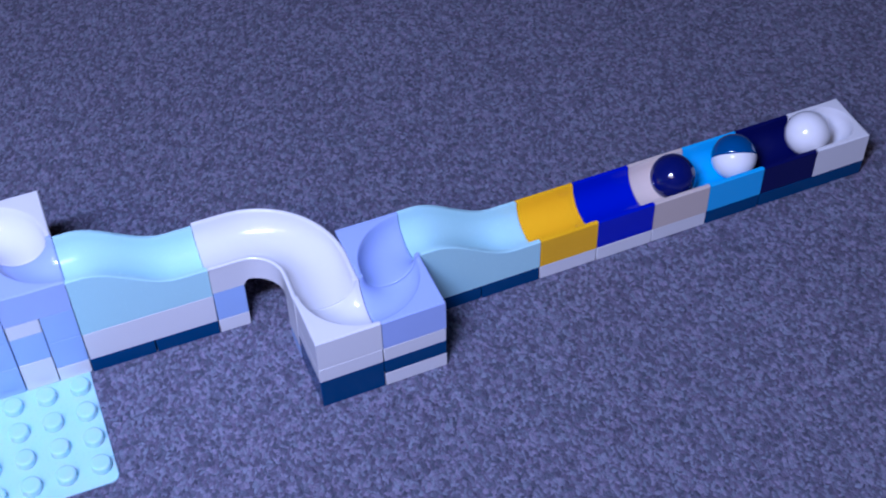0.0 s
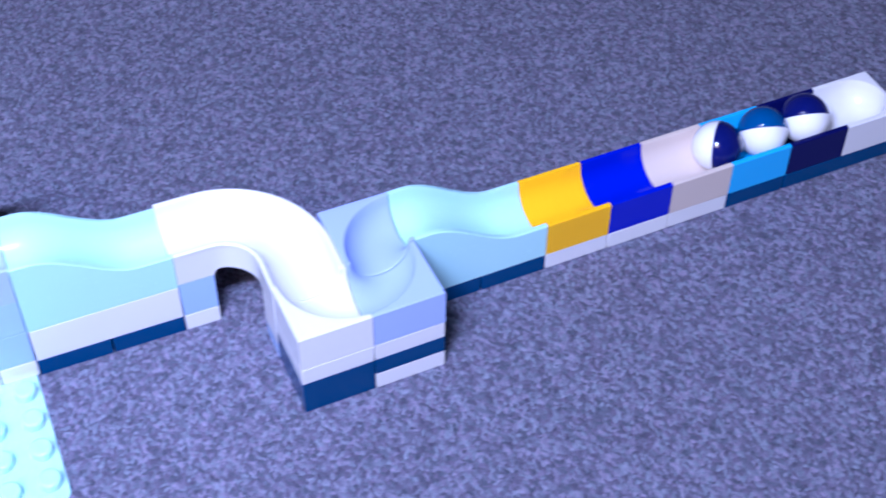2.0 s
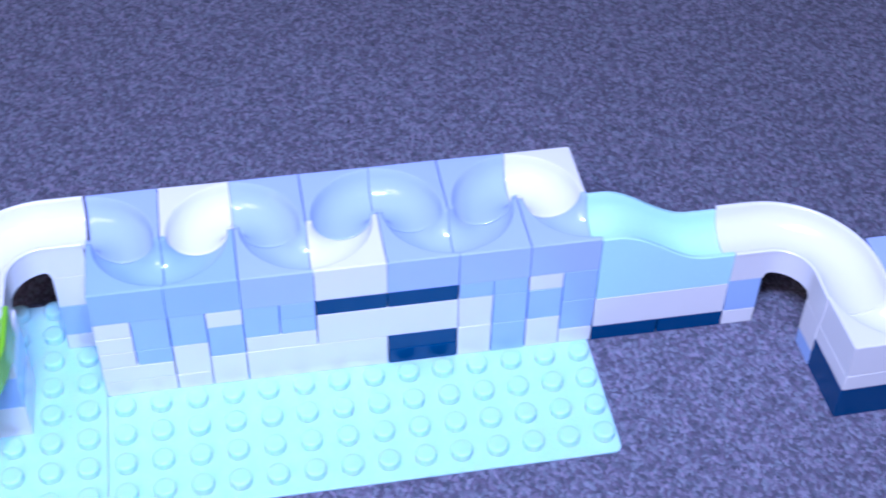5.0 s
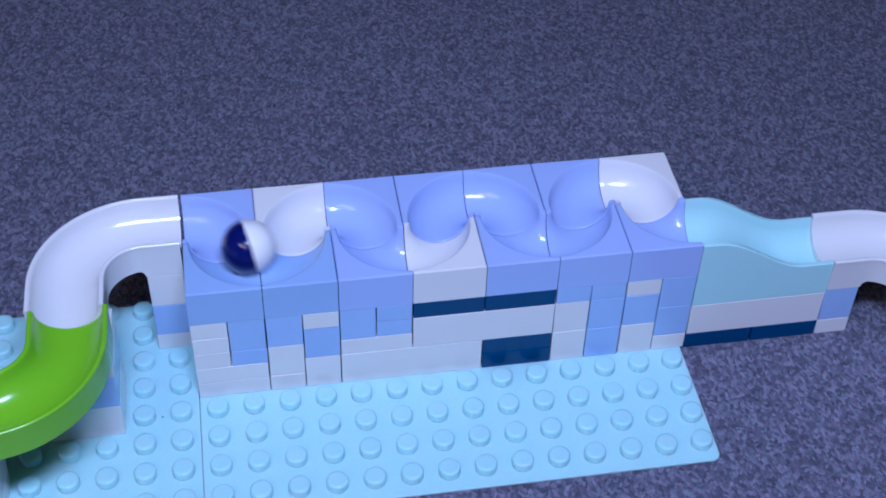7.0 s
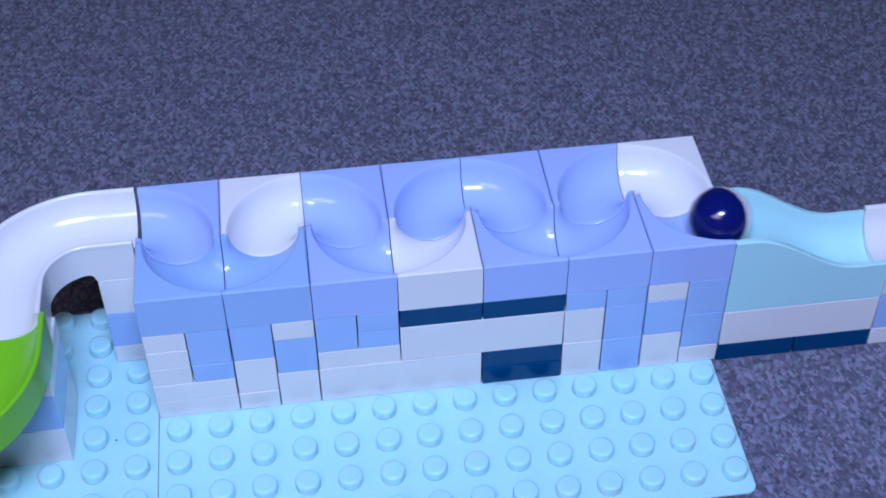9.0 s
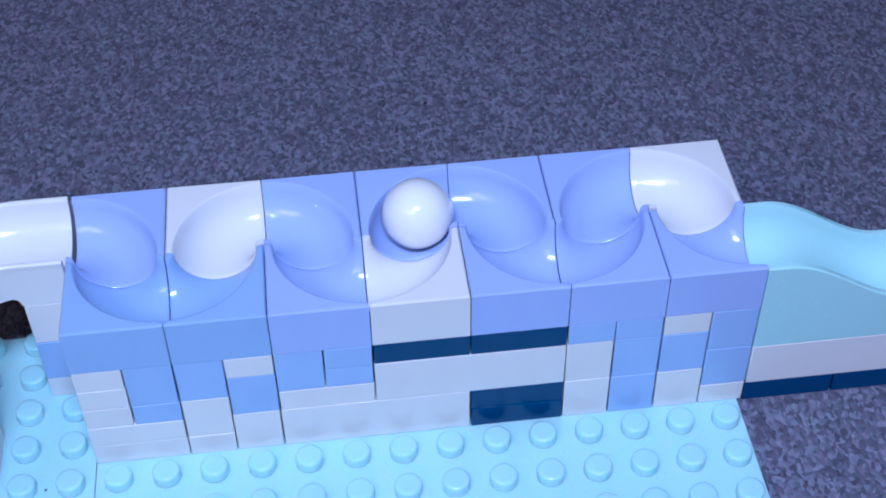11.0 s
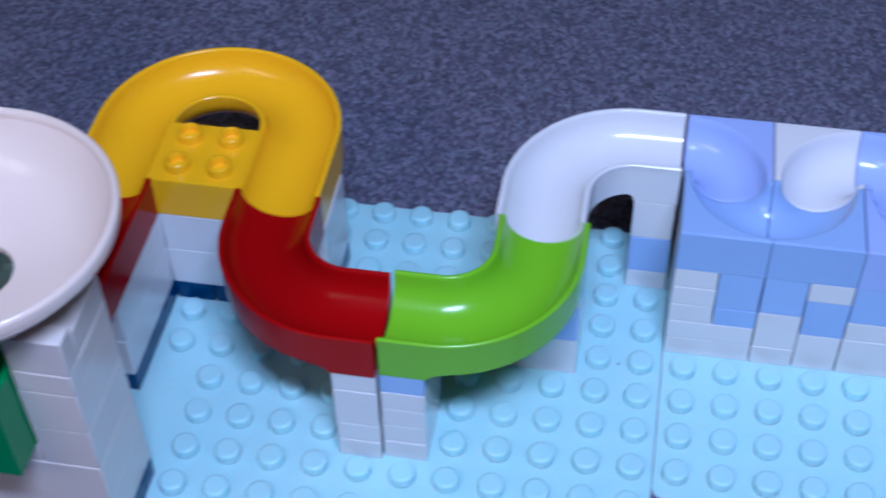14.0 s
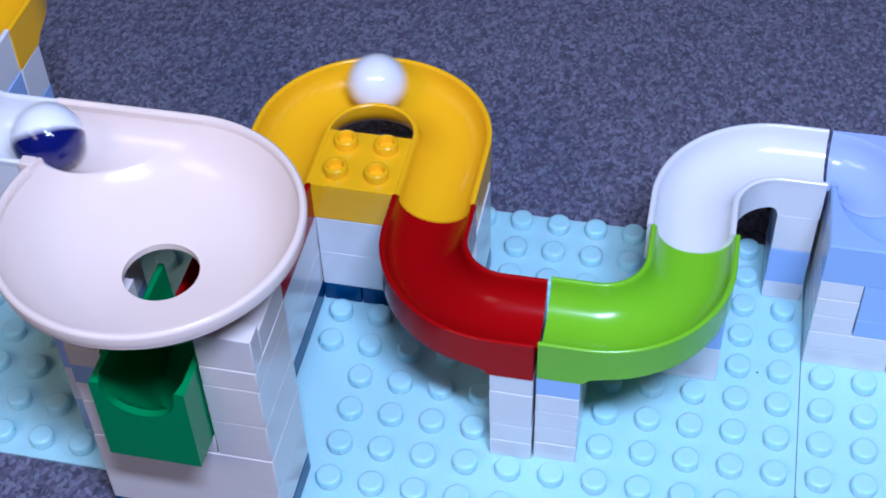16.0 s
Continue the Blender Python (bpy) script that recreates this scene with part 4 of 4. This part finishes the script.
    walk(sixth, [
        (0, pose(-0.3109, 0.0185, 0.1307, 41, -13, -5)),
        (6, pose(-0.3109, 0.0185, 0.1307, -4, -73, -31)),
        (6.1, pose(-0.3083, 0.0045, 0.1307, -5, -75, -30)),
        (6.3, pose(-0.3083, -0.0042, 0.1307, -8, -77, -29)),
        (6.4, pose(-0.3083, -0.0099, 0.1307, -10, -78, -28)),
        (6.456, pose(-0.3083, -0.0219, 0.1307, -11, -78, -28)),
        (6.511, pose(-0.3074, -0.0336, 0.1307, -12, -79, -27)),
        (6.567, pose(-0.3023, -0.0445, 0.1307, -14, -80, -26)),
        (6.622, pose(-0.2939, -0.0526, 0.1307, -15, -80, -26)),
        (6.678, pose(-0.2829, -0.0572, 0.1307, -17, -81, -25)),
        (6.733, pose(-0.2712, -0.0579, 0.1307, -18, -81, -23)),
        (6.789, pose(-0.2592, -0.0579, 0.1292, -20, -82, -22)),
        (6.844, pose(-0.2474, -0.0579, 0.1292, -22, -82, -21)),
        (6.9, pose(-0.2354, -0.0579, 0.1292, -25, -83, -19)),
        (6.992, pose(-0.2381, -0.0992, 0.1254, -29, -84, -15)),
        (7.083, pose(-0.2030, -0.1146, 0.1243, -36, -85, -9)),
        (7.175, pose(-0.1880, -0.0809, 0.1234, -44, -85, -2)),
        (7.267, pose(-0.2204, -0.0668, 0.1226, -55, -86, 8)),
        (7.358, pose(-0.2337, -0.0974, 0.1220, -69, -87, 22)),
        (7.45, pose(-0.2045, -0.1102, 0.1215, -87, -87, 39)),
        (7.542, pose(-0.1928, -0.0825, 0.1210, -105, -87, 56)),
        (7.633, pose(-0.2184, -0.0717, 0.1205, -121, -86, 71)),
        (7.725, pose(-0.2284, -0.0956, 0.1201, -133, -86, 82)),
        (7.817, pose(-0.2066, -0.1043, 0.1196, -142, -85, 90)),
        (7.908, pose(-0.1990, -0.0849, 0.1192, -149, -84, 96)),
        (8.1, pose(-0.2120, -0.0896, 0.1139, -158, -82, 104)),
        (8.18, pose(-0.2096, -0.0896, 0.0884, -161, -81, 106)),
        (8.3, pose(-0.2094, -0.0672, 0.0736, -165, -80, 108)),
        (8.4, pose(-0.2094, -0.0512, 0.0661, -167, -79, 110)),
        (8.585, pose(-0.2080, 0.0018, 0.0654, -171, -77, 112)),
        (8.769, pose(-0.2026, 0.0472, 0.0654, -174, -75, 113)),
        (8.954, pose(-0.1615, 0.0581, 0.0654, -176, -73, 113)),
        (9.138, pose(-0.1440, 0.0183, 0.0654, -178, -71, 114)),
        (9.323, pose(-0.1416, -0.0280, 0.0654, 180, -69, 114)),
        (9.508, pose(-0.1032, -0.0480, 0.0654, 178, -67, 114)),
        (9.692, pose(-0.0588, -0.0399, 0.0654, 177, -65, 113)),
        (9.877, pose(-0.0480, 0.0036, 0.0654, -102, -82, 71)),
        (10.06, pose(-0.0313, 0.0440, 0.0654, 2, -59, 1)),
        (10.25, pose(0.0125, 0.0418, 0.0639, 24, -23, 11)),
        (10.43, pose(0.0421, 0.0196, 0.0639, 41, 12, 34)),
        (10.62, pose(0.0709, 0.0463, 0.0639, 70, 39, 75)),
        (10.8, pose(0.0995, 0.0164, 0.0639, 138, 27, 127)),
        (10.85, pose(0.1071, 0.0205, 0.0639, 164, 56, 106)),
        (10.9, pose(0.1115, 0.0280, 0.0639, -89, 88, 174)),
        (10.95, pose(0.1124, 0.0353, 0.0639, -5, 65, -102)),
        (11, pose(0.1155, 0.0419, 0.0639, -2, 39, -99)),
        (11.05, pose(0.1215, 0.0466, 0.0639, -19, 29, -97)),
        (11.1, pose(0.1290, 0.0479, 0.0639, -36, 19, -92)),
        (11.15, pose(0.1364, 0.0456, 0.0639, -79, 13, -82)),
        (11.2, pose(0.1418, 0.0401, 0.0639, -122, 15, -71)),
        (11.25, pose(0.1440, 0.0320, 0.0639, -115, 33, -36)),
        (11.3, pose(0.1462, 0.0239, 0.0639, -96, 43, 7)),
        (11.35, pose(0.1521, 0.0181, 0.0639, -97, 42, 3)),
        (11.4, pose(0.1600, 0.0160, 0.0639, -98, 42, -1)),
        (11.45, pose(0.1684, 0.0184, 0.0639, -126, 35, -22)),
        (11.5, pose(0.1743, 0.0248, 0.0639, -147, 22, -36)),
        (11.55, pose(0.1759, 0.0303, 0.0639, 173, -11, -44)),
        (11.6, pose(0.1765, 0.0360, 0.0639, 125, -40, -25)),
        (11.65, pose(0.1783, 0.0402, 0.0639, 77, -45, 7)),
        (11.7, pose(0.1812, 0.0438, 0.0639, 34, -31, 31)),
        (11.75, pose(0.1874, 0.0473, 0.0639, 39, -26, 35)),
        (11.8, pose(0.1946, 0.0478, 0.0639, 43, -22, 40)),
        (11.85, pose(0.2012, 0.0451, 0.0639, 108, -25, 25)),
        (11.9, pose(0.2060, 0.0398, 0.0639, 169, -15, 16)),
        (11.95, pose(0.2081, 0.0301, 0.0639, -165, -17, 16)),
        (12, pose(0.2123, 0.0211, 0.0639, -139, -19, 15)),
        (12.05, pose(0.2195, 0.0167, 0.0639, -121, -3, 34)),
        (12.1, pose(0.2279, 0.0160, 0.0639, -99, 5, 57)),
        (12.15, pose(0.2331, 0.0160, 0.0635, -121, -3, 34)),
        (12.2, pose(0.2382, 0.0160, 0.0622, -139, -18, 16)),
        (12.25, pose(0.2455, 0.0160, 0.0589, -139, -18, 16)),
        (12.3, pose(0.2523, 0.0160, 0.0548, -139, -18, 16)),
        (12.35, pose(0.2592, 0.0160, 0.0506, -139, -18, 16)),
        (12.4, pose(0.2663, 0.0160, 0.0470, -139, -18, 16)),
        (12.45, pose(0.2740, 0.0160, 0.0452, -139, -18, 16)),
        (12.5, pose(0.2820, 0.0160, 0.0451, -139, -18, 16)),
        (12.55, pose(0.2912, 0.0160, 0.0477, -139, -18, 16)),
        (12.6, pose(0.3004, 0.0160, 0.0487, -139, -18, 16)),
        (12.65, pose(0.3096, 0.0154, 0.0487, -139, -18, 16)),
        (12.7, pose(0.3183, 0.0126, 0.0485, -139, -18, 16)),
        (12.75, pose(0.3307, 0.0016, 0.0481, -139, -18, 16)),
        (12.8, pose(0.3359, -0.0142, 0.0474, -139, -18, 16)),
        (12.85, pose(0.3360, -0.0310, 0.0466, -139, -18, 16)),
        (12.9, pose(0.3422, -0.0426, 0.0442, -139, -18, 16)),
        (12.95, pose(0.3521, -0.0461, 0.0442, -139, -18, 16)),
        (13, pose(0.3620, -0.0428, 0.0442, -139, -18, 16)),
        (13.05, pose(0.3677, -0.0340, 0.0442, -139, -18, 16)),
        (13.1, pose(0.3694, -0.0236, 0.0442, -139, -18, 16)),
        (13.15, pose(0.3763, -0.0157, 0.0442, -139, -18, 16)),
        (13.2, pose(0.3866, -0.0135, 0.0442, -139, -18, 16)),
        (13.25, pose(0.3971, -0.0133, 0.0429, -139, -18, 16)),
        (13.3, pose(0.4067, -0.0132, 0.0385, -139, -18, 16)),
        (13.35, pose(0.4158, -0.0130, 0.0329, -139, -18, 16)),
        (13.4, pose(0.4252, -0.0128, 0.0279, -139, -18, 16)),
        (13.45, pose(0.4355, -0.0126, 0.0255, -139, -18, 16)),
        (13.5, pose(0.4462, -0.0124, 0.0254, -139, -18, 16)),
        (13.55, pose(0.4481, -0.0124, 0.0254, -139, -18, 16)),
        (13.6, pose(0.4499, -0.0124, 0.0254, -139, -18, 16)),
        (13.65, pose(0.4518, -0.0123, 0.0254, -139, -18, 16)),
        (13.7, pose(0.4537, -0.0123, 0.0254, -139, -18, 16)),
        (13.75, pose(0.4556, -0.0123, 0.0254, -139, -18, 16)),
        (13.8, pose(0.4574, -0.0122, 0.0254, -139, -18, 16)),
        (13.85, pose(0.4593, -0.0122, 0.0254, -139, -18, 16)),
        (13.9, pose(0.4612, -0.0122, 0.0254, -139, -18, 16)),
        (13.95, pose(0.4631, -0.0121, 0.0254, -139, -18, 16)),
        (14, pose(0.4649, -0.0121, 0.0254, -139, -18, 16)),
        (14.05, pose(0.4668, -0.0121, 0.0254, -139, -18, 16)),
        (14.1, pose(0.4687, -0.0120, 0.0254, -139, -18, 16)),
        (14.15, pose(0.4706, -0.0120, 0.0254, -139, -18, 16)),
        (14.2, pose(0.4724, -0.0120, 0.0254, -139, -18, 16)),
        (16, pose(0.4724, -0.0120, 0.0254, -139, -18, 16)),
    ])

    seventh = ball(BALL_TEAL)
    walk(seventh, [
        (0, pose(-0.3287, 0.0359, 0.1307, 41, -13, -5)),
        (13.2, pose(-0.3287, 0.0359, 0.1307, -12, 3, -1)),
        (13.5, pose(-0.3083, -0.0042, 0.1307, -13, 3, -1)),
        (13.6, pose(-0.3083, -0.0099, 0.1307, -13, 3, -1)),
        (13.66, pose(-0.3083, -0.0219, 0.1307, -14, 4, -1)),
        (13.71, pose(-0.3074, -0.0336, 0.1307, -14, 4, -1)),
        (13.77, pose(-0.3023, -0.0445, 0.1307, -14, 4, -1)),
        (13.82, pose(-0.2939, -0.0526, 0.1307, -14, 4, -1)),
        (13.88, pose(-0.2829, -0.0572, 0.1307, -14, 4, -1)),
        (13.93, pose(-0.2712, -0.0579, 0.1307, -15, 4, -1)),
        (13.99, pose(-0.2592, -0.0579, 0.1292, -15, 4, -1)),
        (14.04, pose(-0.2474, -0.0579, 0.1292, -15, 4, -1)),
        (14.1, pose(-0.2354, -0.0579, 0.1292, -15, 4, -1)),
        (14.15, pose(-0.2248, -0.0632, 0.1252, -15, 4, -1)),
        (14.2, pose(-0.2142, -0.0685, 0.1212, -16, 4, -1)),
        (14.25, pose(-0.2098, -0.0808, 0.1198, 13, 8, -1)),
        (14.3, pose(-0.2054, -0.0931, 0.1184, 42, 11, 1)),
        (14.35, pose(-0.2071, -0.1004, 0.1194, 42, 27, 16)),
        (14.4, pose(-0.2088, -0.1076, 0.1203, 47, 43, 35)),
        (14.45, pose(-0.2135, -0.1063, 0.1201, 35, 41, 33)),
        (14.5, pose(-0.2183, -0.1051, 0.1199, 10, 32, 31)),
        (14.55, pose(-0.2201, -0.0937, 0.1194, 106, 86, 155)),
        (14.6, pose(-0.2219, -0.0824, 0.1189, 155, 37, -115)),
        (14.65, pose(-0.2165, -0.0731, 0.1212, 178, 8, -107)),
        (14.7, pose(-0.2111, -0.0638, 0.1236, -161, -21, -112)),
        (14.75, pose(-0.2078, -0.0652, 0.1231, -168, -20, -111)),
        (14.8, pose(-0.2045, -0.0666, 0.1225, -176, -20, -111)),
        (14.85, pose(-0.2051, -0.0786, 0.1205, 169, 7, -113)),
        (14.9, pose(-0.2056, -0.0905, 0.1184, 150, 33, -123)),
        (14.95, pose(-0.2160, -0.0921, 0.1189, 127, 21, -111)),
        (15, pose(-0.2264, -0.0937, 0.1195, 103, 15, -97)),
        (15.05, pose(-0.2291, -0.0924, 0.1201, 112, 4, -62)),
        (15.1, pose(-0.2317, -0.0910, 0.1207, 113, -10, -29)),
        (15.15, pose(-0.2273, -0.0874, 0.1198, 94, -16, -6)),
        (15.2, pose(-0.2228, -0.0839, 0.1189, 74, -13, 17)),
        (15.25, pose(-0.2171, -0.0900, 0.1186, 93, -12, 25)),
        (15.3, pose(-0.2113, -0.0960, 0.1184, 112, -14, 33)),
        (15.35, pose(-0.2113, -0.0965, 0.1184, 166, -16, 35)),
        (15.4, pose(-0.2112, -0.0970, 0.1184, -140, -19, 34)),
        (15.45, pose(-0.2115, -0.0896, 0.1050, -120, -17, 37)),
        (15.5, pose(-0.2096, -0.0888, 0.0902, -101, -15, 40)),
        (15.6, pose(-0.2072, -0.0800, 0.0837, 34, -30, 51)),
        (15.66, pose(-0.2088, -0.0672, 0.0752, 8, -39, 46)),
        (15.73, pose(-0.2094, -0.0512, 0.0661, -26, -50, 49)),
        (15.8, pose(-0.2080, -0.0000, 0.0654, -69, -58, 63)),
        (15.85, pose(-0.2080, 0.0185, 0.0654, -106, -58, 79)),
        (15.9, pose(-0.2071, 0.0370, 0.0654, -139, -54, 91)),
        (15.95, pose(-0.1979, 0.0528, 0.0654, -37, -53, 52)),
        (16, pose(-0.1816, 0.0611, 0.0654, 33, -30, 51)),
    ])

    eighth = ball(BALL_NAVY)
    walk(eighth, [
        (0, pose(-0.3541, 0.0381, 0.1307, -139, 13, -35)),
        (15, pose(-0.3541, 0.0381, 0.1307, -45, 6, -153)),
        (15.3, pose(-0.3258, 0.0346, 0.1307, -44, 8, -155)),
        (15.5, pose(-0.3115, 0.0200, 0.1307, -43, 9, -156)),
        (15.6, pose(-0.3083, 0.0045, 0.1307, -73, 14, -163)),
        (15.7, pose(-0.3083, -0.0195, 0.1307, -104, 14, -172)),
        (15.8, pose(-0.2986, -0.0489, 0.1307, -158, 12, -174)),
        (15.85, pose(-0.2859, -0.0520, 0.1307, 175, 10, -174)),
        (15.9, pose(-0.2731, -0.0552, 0.1307, 148, 9, -174)),
        (15.95, pose(-0.2664, -0.0572, 0.1307, 101, 3, -166)),
        (16, pose(-0.2597, -0.0593, 0.1292, 54, 5, -156)),
    ])


motions()
